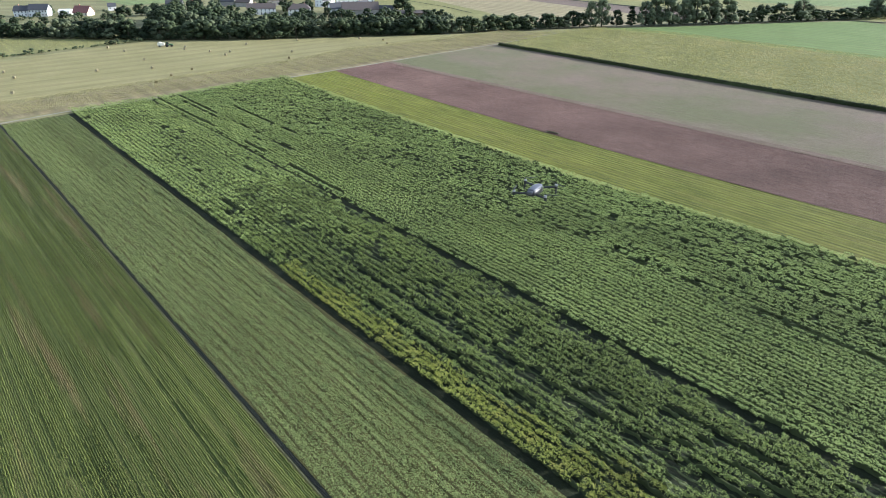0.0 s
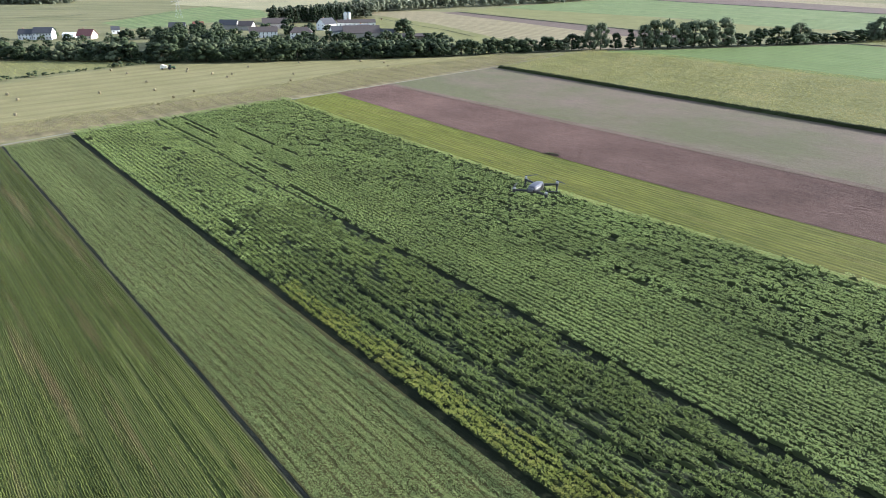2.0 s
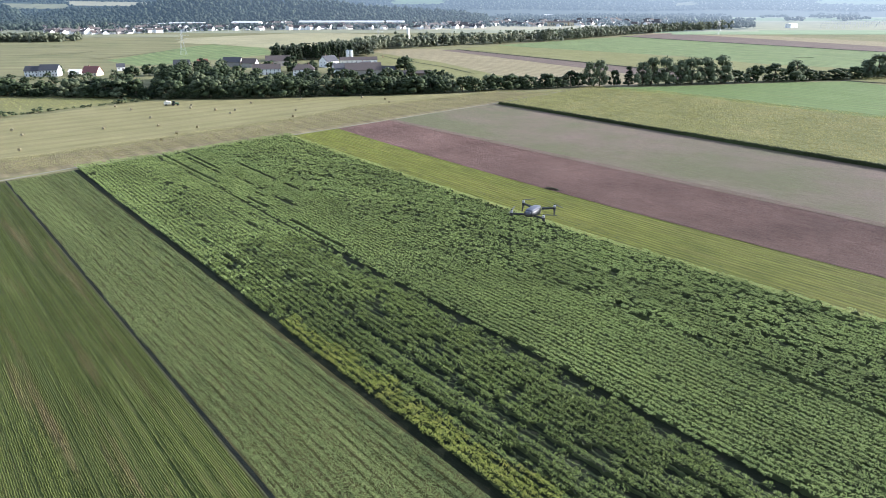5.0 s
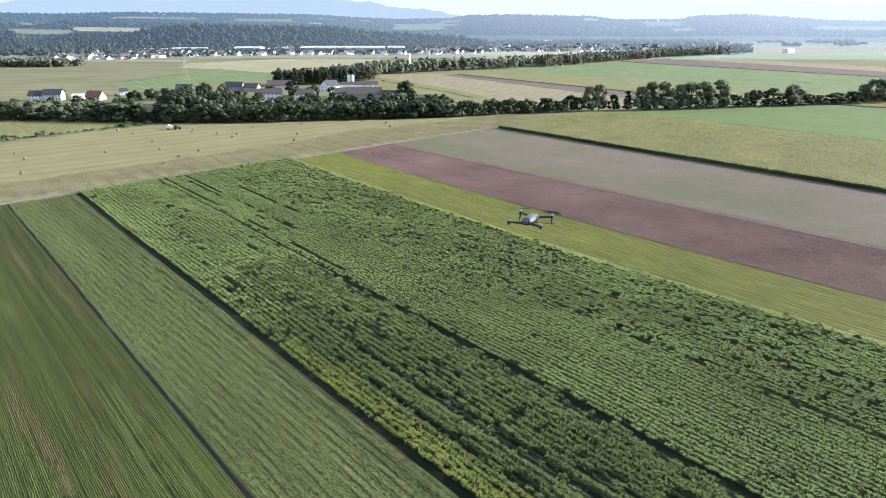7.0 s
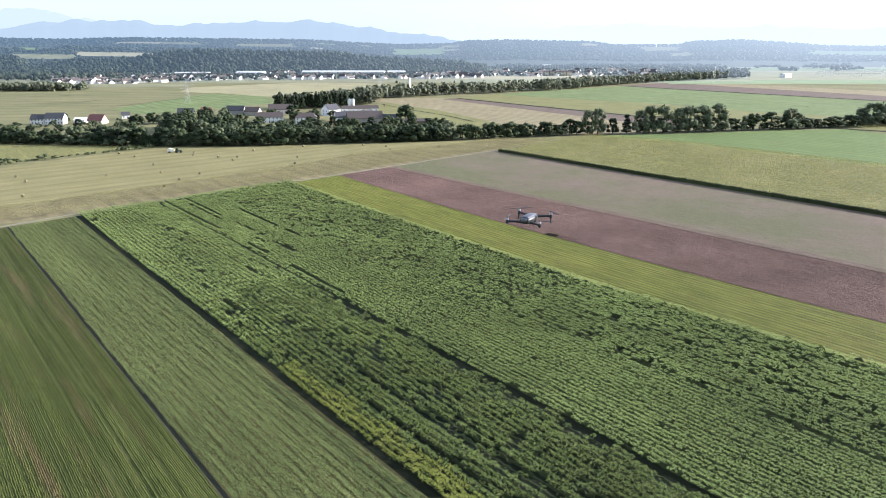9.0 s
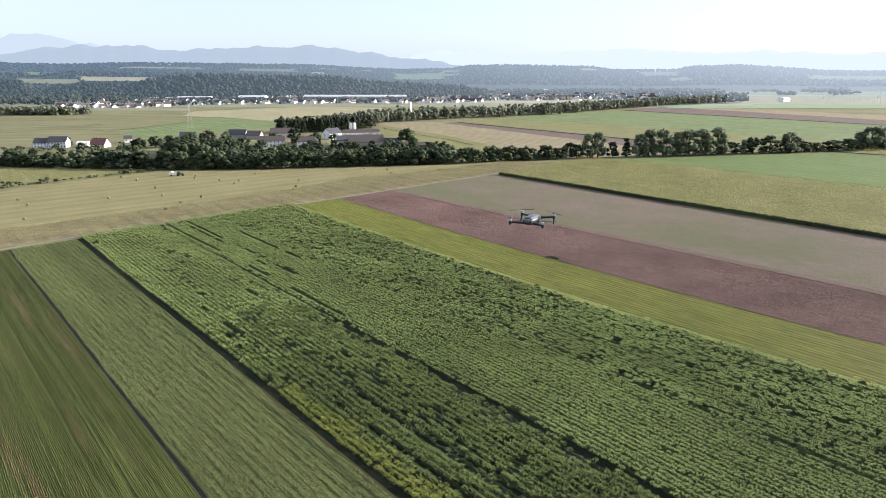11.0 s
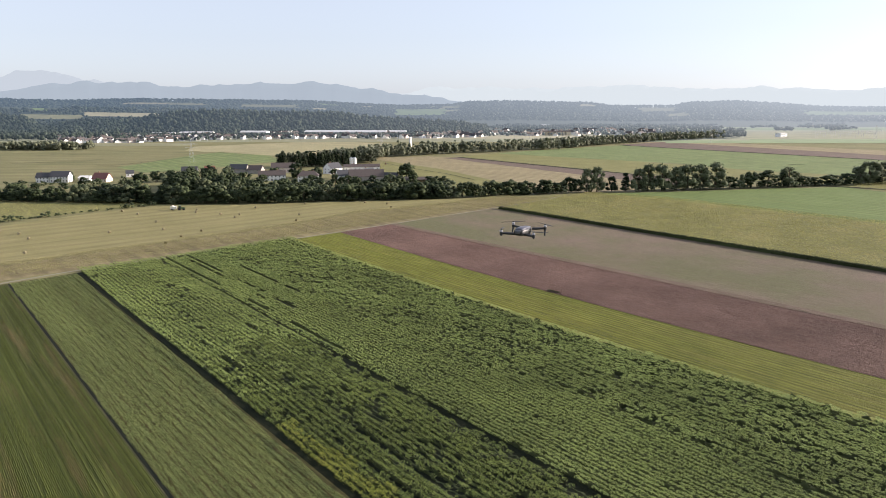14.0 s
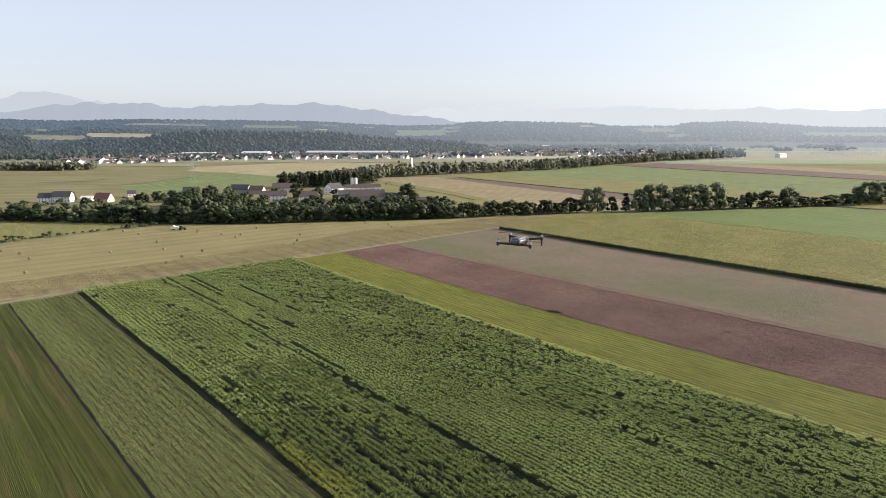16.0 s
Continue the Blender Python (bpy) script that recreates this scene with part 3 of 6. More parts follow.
def loose_crest(w, s):
    near = np.clip((190 - s) / 60, 0, 1)
    dip = 0.30 * np.clip((w - 81) / 3, 0, 1) * (vnoise(w * 0, s, 30, 33) > 0.35) + 0.65 * lanes(w, s)
    return 1.45 - dip + 0.50 * np.clip((59.5 - w) / 2.0, 0, 1) + 0.30 * vnoise(w, s, 14, 2) + (0.35 + 0.25 * near) * (vnoise(w, s, 1.7, 15) - 0.5)


def tall_crop():
    """The even rows of the tall crop."""
    r = np.random.default_rng(11)

    def rough(w, s):
        return np.clip((w - 113 - 8 * (vnoise(w, s, 30, 35) - 0.5) + 0.02 * s) / 7, 0, 1)

    def stands(w, s):
        z = w * 0
        q = rough(w, s)
        gone = vnoise(w, s * 1.1, 1.15, 1) + 0.10 * vnoise(w, s, 11, 2) > 0.98 - 0.20 * q
        gone |= (w < 89.0) & (vnoise(z, s, 1.1, 21) > 0.62)
        ragged = 0.5 * vnoise(z, s, 2.2, 5) + 0.4 * vnoise(z, s, 13, 7)
        gone |= (np.abs(w - 99.3) < ragged + 0.2) & (s > 205) & (vnoise(z, s, 13, 9) > 0.35)
        gone |= (np.abs(w - 96.6) < ragged + 0.2) & (s > 222) & (vnoise(z, s, 11, 19) > 0.35)
        gone |= (np.abs(w - 91.1) < ragged + 0.1) & (s > 160) & (vnoise(z, s, 14, 10) > 0.45)
        gone |= (np.abs(w - 109.5) < ragged + 0.5) & (s > 222) & (s < 275) & (vnoise(z, s, 9, 12) > 0.3)
        gone |= (np.abs(w - 117.6) < ragged + 0.1) & (s < 110) & (vnoise(z, s, 15, 13) > 0.35)
        edge = 151.6 + 0.00055 * (s - 150.0) ** 2 * np.where(s < 150, 0.9, 0.2)
        return ~gone & (w < edge - 0.3)

    def crest(w, s):
        q = rough(w, s)
        return 1.22 + 0.22 * vnoise(w, s, 14, 2) + (0.20 + 0.30 * q) * (vnoise(w, s * 0.6, 1.5, 12) - 0.5) + 0.12 * q

    end = lambda w: path_s(w) + 2.6
    mid = lambda w: 125.0
    near = hedge(88.6, 160.0, front, mid, 1.24, 0.72, stands, crest, 0.45, 0.36, 34, 0.25, 0.155, r)
    far = hedge(88.6, 160.0, mid, end, 1.24, 0.86, stands, crest, 0.47, 0.40, 14, 0.37, 0.24, r)
    v, f = joined([near[0], far[0]])
    stuff("tall_crop", v, f, L_TALL, "tall green leafy crop standing in close rows", "crop", (*joined([near[1], far[1]]), L_STEMSHADE))


def unruly_crop():
    """The taller loose stand along the open edge: rows far off, ragged plants where it is near."""
    r = np.random.default_rng(14)
    end = lambda w: path_s(w) + 2.6
    keep = lambda w, s: ~loose_gaps(w, s)
    yellow = lambda w, s: (w < 58.0 + 5.0 * vnoise(w * 0, s, 7, 17) + 5.0 * np.clip((70 - s) / 40, 0, 1) + 2 * (vnoise(w, s, 0.9, 18) - 0.5)) & (s < 128)
    even = lambda w, s: vnoise(w, s, 2.5, 71) < (s - 130) / 70
    far = hedge(56.2, 88.0, lambda w: 130.0, end, 1.40, 0.88, keep, loose_crest, 0.54, 0.52, 17, 0.38, 0.22, r, even, 0.34)
    green = hedge(56.2, 87.4, front, lambda w: 195.0, 1.40, 0.86, keep, loose_crest, 0.54, 0.55, 38, 0.32, 0.13, r, lambda w, s: ~yellow(w, s) & ~even(w, s), 0.30)
    gold = hedge(56.2, 70.0, front, lambda w: 130.0, 1.40, 0.86, keep, loose_crest, 0.54, 0.55, 38, 0.32, 0.13, r, lambda w, s: yellow(w, s) & ~even(w, s), 0.30)
    w, s, _ = rows(56.2, 87.0, front, lambda w: 120.0, 1.40, 0.86, r, 0.17, 0.5)
    m = keep(w, s)
    w, s = w[m], s[m]
    h = loose_crest(w, s) + r.normal(0, 0.12, len(w))
    x, y = fxy(w, s)
    y0 = yellow(w, s)
    spiky = lambda m: as_tris(tuft_leaves(x[m], y[m], 0.0, h[m], 9, 0.46, 0.10, 0.15, 0.80, 1.1, r))
    v, f = joined([green[0], spiky(~y0)])
    stuff("unruly_crop", v, f, L_UNRULY, "taller loose green crop with ragged plants", "crop", (*green[1], L_STEMSHADE))
    stuff("unruly_crop", *far[0], L_TALL, "loose green crop in rows toward the gravel track", "crop", (*far[1], L_STEMSHADE))
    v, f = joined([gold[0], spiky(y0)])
    stuff("yellowing_crop", v, f, L_GOLD, "yellowing outer plants of the tall crop", "crop", (*gold[1], L_STEMSHADE))


def bushy_crop():
    r = np.random.default_rng(12)
    at = np.arange(32.1, 54.6, 0.50)
    start = lambda w: 64 - (w - 31) * 0.8 - 14
    line = lambda w: 0.20 * np.sin(w * 2 * np.pi / 1.5) + 0.11 * np.sin(w * 2 * np.pi / 4.1 + 1.0)
    crest = lambda w, s: 0.46 + line(w) + 0.16 * vnoise(w, s * 0.3, 4, 3) + 0.22 * (vnoise(w, s, 0.8, 16) - 0.5)
    near = row_leaves(at, start, lambda w: 140.0, 23, crest, 0.30, 0.23, 0.16, r)
    far = row_leaves(at, lambda w: 140.0, lambda w: path_s(w) - 3.0, 10, crest, 0.29, 0.36, 0.26, r)
    v, f = joined([near, far])
    return stuff("bushy_crop", v, f, L_BUSH, "dense knee-high bushy green crop", "crop")


def low_crop():
    r = np.random.default_rng(13)
    start = lambda w: max(89 - (w + 1) * 0.79 - 14, 62 - 0.7 * w)
    stop = lambda w: min(path_s(w) - 3.0, 145 + (w + 9) * 9)

    def crest(w, s):
        row = vnoise(w * 50, w * 0, 9, 41)
        wheel = np.min([np.abs(w - q - 0.10 * np.sin(s * 0.05)) for q in (-4.6, -2.9, 6.9, 8.6, 13.4, 14.2, 19.4, 22.3, 24.0, 28.4)], 0)
        worn = np.clip((vnoise(w, s * 0.02, 1.3, 4) - 0.2) * 4, 0.45, 1) * np.clip(wheel / 0.3, 0.1, 1)
        bare = vnoise(w, s * 0.045, 0.9, 46) + 0.35 * (vnoise(w, s, 1.1, 47) - 0.5) + 0.25 * (vnoise(w, s, 12, 48) - 0.5)
        worn = worn * np.clip((0.86 - bare) * 7, 0.12, 1)
        return (0.06 + 0.19 * row) * worn * (0.8 + 0.4 * vnoise(w, s * 0.3, 0.8, 6))

    v, f = ridges(-9.0, 30.9, 0.31, start, stop, 0.55, lambda w, s: 0.75 * crest(w, s), 0.145, r)
    stuff("low_crop", v, f, L_LOW, "low green row crop with dry brown streaks", "crop")
    at = np.arange(-9.0, 30.9, 0.31)
    v, f = row_leaves(at, start, lambda w: min(145.0, stop(w)), 9, lambda w, s: crest(w, s) * 1.15 + 0.02, 0.20, 0.18, 0.105, r, stir=0.6)
    v2, f2 = row_leaves(at, lambda w: 145.0, stop, 4, lambda w, s: crest(w, s) * 1.15 + 0.03, 0.20, 0.30, 0.17, r, stir=0.6)
    v, f = joined([(v, f), (v2, f2)])
    stuff("low_crop", v, f, L_LOW, "loose leaves of the low green row crop", "crop")


def fill_poly(poly, per_m2, r):
    p = np.array(poly)
    lo, hi = p.min(0), p.max(0)
    k = int((hi - lo).prod() * per_m2)
    x, y = lo[0] + r.random(k) * (hi[0] - lo[0]), lo[1] + r.random(k) * (hi[1] - lo[1])
    ok = inside(poly, x, y)
    return x[ok], y[ok]


def maize(name, poly, per_m2, height, mat, label, seed, view=None, per=5, long=0.66, wide=0.42):
    r = np.random.default_rng(seed)
    x, y = fill_poly(poly, per_m2, r)
    if view:
        ok = view(x, y)
        x, y = x[ok], y[ok]
    h = height * (0.92 + 0.14 * vnoise(x, y, 12, seed)) + r.normal(0, 0.07, len(x))
    v, f = tuft_leaves(x, y, 0.0, h, per, long, wide, 0.18, 0.86, 0.10, r)
    return stuff(name, v, f, mat, label, "maize")


tall_crop()
unruly_crop()
bushy_crop()
low_crop()
maize("maize_field", CORN, 0.95, 1.9, L_MAIZE, "yellow-green maize standing beside the bare soil", 21, lambda x, y: x < 60 + 0.62 * y, 3, 0.66, 0.42)
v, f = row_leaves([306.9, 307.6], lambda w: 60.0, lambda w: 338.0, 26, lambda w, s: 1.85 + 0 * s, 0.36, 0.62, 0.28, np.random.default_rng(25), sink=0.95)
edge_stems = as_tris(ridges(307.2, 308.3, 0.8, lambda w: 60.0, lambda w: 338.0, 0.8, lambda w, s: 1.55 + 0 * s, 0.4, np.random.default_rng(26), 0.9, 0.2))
stuff("maize_edge", *as_tris((v, f)), L_EDGESHADE, "outer rows of the maize field, full of leaves to the ground", "maize", (*edge_stems, L_STEMSHADE))
maize("dry_maize_strip", STRIP, 2.8, 1.5, L_DRY, "ripe tan maize strip along the gravel track", 22, None, 2, 0.58, 0.40)
maize("maize_by_hedge", HEDGEFIELD, 0.14, 1.3, L_MAIZE, "olive maize patch beside a hedge", 23)
maize("maize_far_edge", RCORN, 0.3, 2.2, L_MAIZE, "small green maize field by the trees", 24)
# ---- trees ----
L_TREE = leaf_mat("tree_leaf", (0.028, 0.041, 0.018), (0.064, 0.083, 0.036), None, trans=0.08, rough=0.85, along=1, lumpy=26.0)
L_POPLAR = leaf_mat("poplar_leaf", (0.066, 0.084, 0.044), (0.146, 0.165, 0.090), None, trans=0.1, rough=0.85, along=1, lumpy=30.0)
L_DARK = leaf_mat("dark_leaf", (0.012, 0.021, 0.009), (0.030, 0.044, 0.018), None, trans=0.06, rough=0.85, along=1, lumpy=26.0)
M_BARK = plain_mat("bark", (0.10, 0.075, 0.05), 0.9, 0, 0.3, 3.0, 0.6)


def limb(bm, a, b, r0, r1, seg=6):
    a, b = Vector(a), Vector(b)
    q = (b - a).to_track_quat("Z", "Y").to_matrix()
    ring = [[bm.verts.new(p + q @ Vector((r * math.cos(k * 2 * math.pi / seg), r * math.sin(k * 2 * math.pi / seg), 0))) for k in range(seg)] for p, r in ((a, r0), (b, r1))]
    for k in range(seg):
        bm.faces.new((ring[0][k], ring[0][(k + 1) % seg], ring[1][(k + 1) % seg], ring[1][k]))
    bm.faces.new(ring[1])
    bm.faces.new(ring[0][::-1])


def lumps(c, rad, r, seg=7, tall=0.85):
    """Uneven leafy domes round the centres c: (vertices, faces)."""
    n = len(c)
    rings = np.array([(-0.55, 0.75), (0.05, 1.0), (0.6, 0.72)])
    ang = np.arange(seg) * 2 * np.pi / seg
    z = np.repeat(rings[:, 0], seg)
    q = np.repeat(rings[:, 1], seg)
    a = np.tile(ang, 3) + np.repeat([0, 0.45, 0.1], seg)
    unit = np.stack([q * np.cos(a), q * np.sin(a), z * tall], 1)
    unit = np.concatenate([unit, [[0, 0, tall]]])
    m = len(unit)
    v = c[:, None, :] + unit[None] * rad[:, None, None] * (0.78 + 0.44 * r.random((n, m)))[:, :, None]
    f = []
    for k in range(2):
        for i in range(seg):
            j = (i + 1) % seg
            f += [(k * seg + i, k * seg + j, (k + 1) * seg + j), (k * seg + i, (k + 1) * seg + j, (k + 1) * seg + i)]
    f += [(2 * seg + i, 2 * seg + (i + 1) % seg, 3 * seg) for i in range(seg)]
    f = np.array(f)
    return v.reshape(-1, 3), (f[None] + (np.arange(n) * m)[:, None, None]).reshape(-1, 3)


def with_lumps(v, f, cv, cf):
    return np.concatenate([v, cv]), np.concatenate([f[:, :3], f[:, [0, 2, 3]], cf + len(v)])


def make_tree(seed, height, spread, kind, mat, n_clump, per):
    """A tapered trunk with limbs and an uneven crown of leaf clumps. Returns the two meshes."""
    r = np.random.default_rng(seed)
    bm = bmesh.new()
    trunk_top = height * (0.85 if kind != "round" else 0.6)
    rad = 0.022 * height
    zs = [0, 0.3, 0.65, 1.0]
    pts = [Vector((r.normal(0, 0.02 * height * z), r.normal(0, 0.02 * height * z), trunk_top * z)) for z in zs]
    for k in range(3):
        limb(bm, pts[k], pts[k + 1], rad * (1.25 - zs[k]), rad * (1.25 - zs[k + 1]) + 0.02)
    cl = []
    for k in range(n_clump):
        u = r.random()
        ang = r.random() * 2 * np.pi
        if kind == "round":
            z = height * (0.08 + 0.86 * u)
            prof = math.sin(math.pi * min(0.97, 0.24 + 0.70 * u)) ** 0.55
            size = spread * 0.46
        elif kind == "tall":
            z = height * (0.05 + 0.88 * u)
            prof = (math.sin(math.pi * min(0.96, 0.25 + 0.70 * u)) ** 0.5) * (0.8 + 0.35 * r.random())
            size = spread * 0.46
        elif kind == "cone":
            z = height * (0.06 + 0.92 * u)
            prof = 1.02 - 0.93 * u
            size = spread * 0.50
        else:
            z = height * (0.12 + 0.75 * u)
            prof = math.sqrt(max(0.05, 1 - (u - 0.2) ** 2))
            size = spread * 0.38
        rr = spread * prof * (0.35 + 0.62 * r.random() ** 0.5)
        p = np.array([rr * math.cos(ang), rr * math.sin(ang), z])
        cl.append((p, size * (0.6 + 0.7 * r.random())))
        if k < 9 and kind != "bush":
            base = pts[1] + (pts[3] - pts[1]) * min(0.9, u * 0.7)
            limb(bm, base, p * 0.9, rad * 0.4, rad * 0.1, 4)
    bark = bpy.data.meshes.new("trunk")
    bm.to_mesh(bark)
    bm.free()
    bark.materials.append(M_BARK)
    c = np.repeat(np.array([q for q, _ in cl]), per, 0)
    sz = np.repeat(np.array([q for _, q in cl]), per)
    d = r.normal(size=(len(c), 3))
    d /= np.linalg.norm(d, axis=1)[:, None]
    pos = c + d * sz[:, None] * (0.55 + 0.5 * r.random(len(c)))[:, None] * np.array([1, 1, 0.8])
    pos[:, 2] = np.maximum(pos[:, 2], 0.15)
    out = d + r.normal(0, 0.55, d.shape)
    out /= np.linalg.norm(out, axis=1)[:, None]
    ln = sz * (0.20 + 0.17 * r.random(len(c)))
    v, f = leaves(pos - out * ln[:, None] * 0.5, pos + out * ln[:, None] * 0.5, ln * 0.8, 0.3)
    cv, cf = lumps(np.array([q for q, _ in cl]), np.array([q for _, q in cl]) * 0.66, r, 5)
    cv[:, 2] = np.maximum(cv[:, 2], 0.1)
    return bark, mesh_np("crown", *with_lumps(v, f, cv, cf), mat)


def tree_thing(name, meshes, label, group):
    e = tagged(new(name), label, "bush" if "bush" in name else "tree", group)
    part("trunk", meshes[0], None, e)
    part("crown", meshes[1], None, e)
    return e


ROUND = [make_tree(100 + k, 1.0, 0.40 + 0.04 * (k % 3), "round", (L_TREE, L_DARK, L_TREE, L_POPLAR)[k % 4], 30, 38) for k in range(6)]
TALL = [make_tree(120 + k, 1.0, 0.36 + 0.03 * k, "tall", L_POPLAR, 34, 42) for k in range(4)]
CONE = [make_tree(140 + k, 1.0, 0.24, "cone", L_DARK, 40, 30) for k in range(2)]
BUSH = [make_tree(160 + k, 1.0, 0.62, "bush", (L_TREE, L_DARK, L_TREE)[k], 14, 20) for k in range(3)]
LABELS = {"broadleaf_tree": "dark green broadleaf tree in a field hedgerow", "tall_tree": "tall slender grey-green tree in a row",
          "conical_tree": "dark conical tree in the hedgerow", "bush": "dense dark green bush under the trees"}
SETS = {"broadleaf_tree": ROUND, "tall_tree": TALL, "conical_tree": CONE, "bush": BUSH}
MASTERS = {}


def plant(kind, x, y, h, r, group="hedgerow trees", wide=1.0):
    k = int(r.integers(len(SETS[kind])))
    m = pose(x, y, -0.05, 0, 0, r.random() * 360) @ Matrix.Diagonal((h * wide, h * wide, h, 1))
    key = (kind, k)
    if key not in MASTERS:
        MASTERS[key] = tree_thing(kind, SETS[kind][k], LABELS[kind], group)
        MASTERS[key].matrix_basis = m
        return
    ob = copy_thing(MASTERS[key], m)
    ob.matrix_basis = m
    ob["group"] = group


def line_at(pts, f):
    seg = [math.dist(a, b) for a, b in zip(pts, pts[1:])]
    d = f * sum(seg)
    for (a, b), g in zip(zip(pts, pts[1:]), seg):
        if d <= g:
            return a[0] + (b[0] - a[0]) * d / g, a[1] + (b[1] - a[1]) * d / g
        d -= g
    return pts[-1]


BELT = [(-420, 505), (-325.9, 500), (-306.4, 494), (-265.8, 491), (-184.1, 481), (-128.2, 484), (-54.3, 501), (-1.7, 511), (39.9, 527), (86, 540)]
RIGHT = [(98.6, 544), (169.4, 558), (268.2, 582), (372.6, 612), (480, 640)]


def tree_belt():
    r = np.random.default_rng(31)
    n = 96
    for k in range(n):                      # front row of the dense belt
        x, y = line_at(BELT, (k + 0.5 + r.normal(0, 0.2)) / n)
        h = (6.5 + 6.0 * r.random() if x < 30 else 5.5 + 6.0 * r.random()) * (0.72 if x < -255 else 1.0)
        plant("broadleaf_tree", x, y + r.normal(0, 1.2), h, r, wide=1.25)
        if k % 2 == 0:
            plant("bush", x + r.normal(0, 2), y - 3.2 + r.normal(0, 0.6), 2.6 + 1.6 * r.random(), r, wide=1.3)
    for k in range(46):                     # second and third rows
        x, y = line_at(BELT[:8], (k + r.random()) / 46)
        plant("broadleaf_tree", x, y + 9 + 8 * r.random(), 7.5 + 3.5 * r.random(), r, wide=1.3)
    for x, y, h, kind, wide in ((88.5, 541.5, 9.5, "broadleaf_tree", 1.2), (94.0, 542.8, 11.5, "broadleaf_tree", 1.0), (99.5, 544.0, 10.5, "broadleaf_tree", 1.1), (108.2, 545.9, 17.6, "tall_tree", 0.73), (116.1, 547.5, 18.8, "tall_tree", 0.76), (127.6, 549.7, 11.4, "broadleaf_tree", 0.85), (138.8, 552.0, 13.7, "conical_tree", 1.35),
                                (149.7, 554.1, 17.4, "tall_tree", 0.83), (156.9, 555.5, 20.2, "tall_tree", 0.78), (168.4, 557.8, 20.5, "tall_tree", 0.83), (181.0, 560.8, 17.7, "tall_tree", 0.89),
                                (190.0, 563.0, 20.0, "tall_tree", 0.93), (201.0, 565.7, 19.4, "tall_tree", 1.04), (214.0, 568.8, 20.5, "tall_tree", 0.98), (226.6, 571.9, 9.7, "broadleaf_tree", 1.15),
                                (235.5, 574.1, 10.9, "broadleaf_tree", 1.11), (245.4, 576.5, 12.4, "broadleaf_tree", 1.39), (260.4, 580.1, 13.4, "broadleaf_tree", 1.37), (279.5, 585.2, 16.1, "tall_tree", 1.12),
                                (274.8, 583.9, 11.7, "broadleaf_tree", 0.87), (292.7, 589.0, 8.6, "broadleaf_tree", 1.8), (304.5, 592.4, 6.9, "broadleaf_tree", 1.98), (319.6, 596.8, 8.7, "broadleaf_tree", 2.17),
                                (335.0, 601.2, 9.3, "broadleaf_tree", 1.81), (348.4, 605.1, 14.9, "broadleaf_tree", 1.07), (357.4, 607.6, 19.3, "tall_tree", 1.27), (371.1, 611.6, 17.2, "broadleaf_tree", 1.26),
                                (387.0, 615.8, 12.2, "broadleaf_tree", 1.77)):
        plant(kind, x, y, h, r, "trees along the stream", wide)
    for k in range(64):                     # dense low growth along the stream
        x, y = line_at(RIGHT, (k + r.random()) / 64)
        if x < 118 or x > 142:
            plant("bush", x, y - 1.0 + r.normal(0, 0.6), 2.4 + 1.6 * r.random(), r, "trees along the stream", 1.0)
    for k in range(70):                     # and under the belt
        x, y = line_at(BELT, (k + r.random()) / 70)
        plant("bush", x, y - 2.6 + r.normal(0, 0.5), 2.6 + 1.8 * r.random(), r, "hedgerow trees", 1.0)
    for k in range(30):
        x, y = line_at(RIGHT, 0.12 + 0.88 * (k + r.random()) / 30)
        if x > 140:
            plant("bush", x, y + r.normal(0, 1.0), 2.0 + 1.8 * r.random() + (1.5 if x > 225 else 0), r, "trees along the stream", 1.4)


tree_belt()


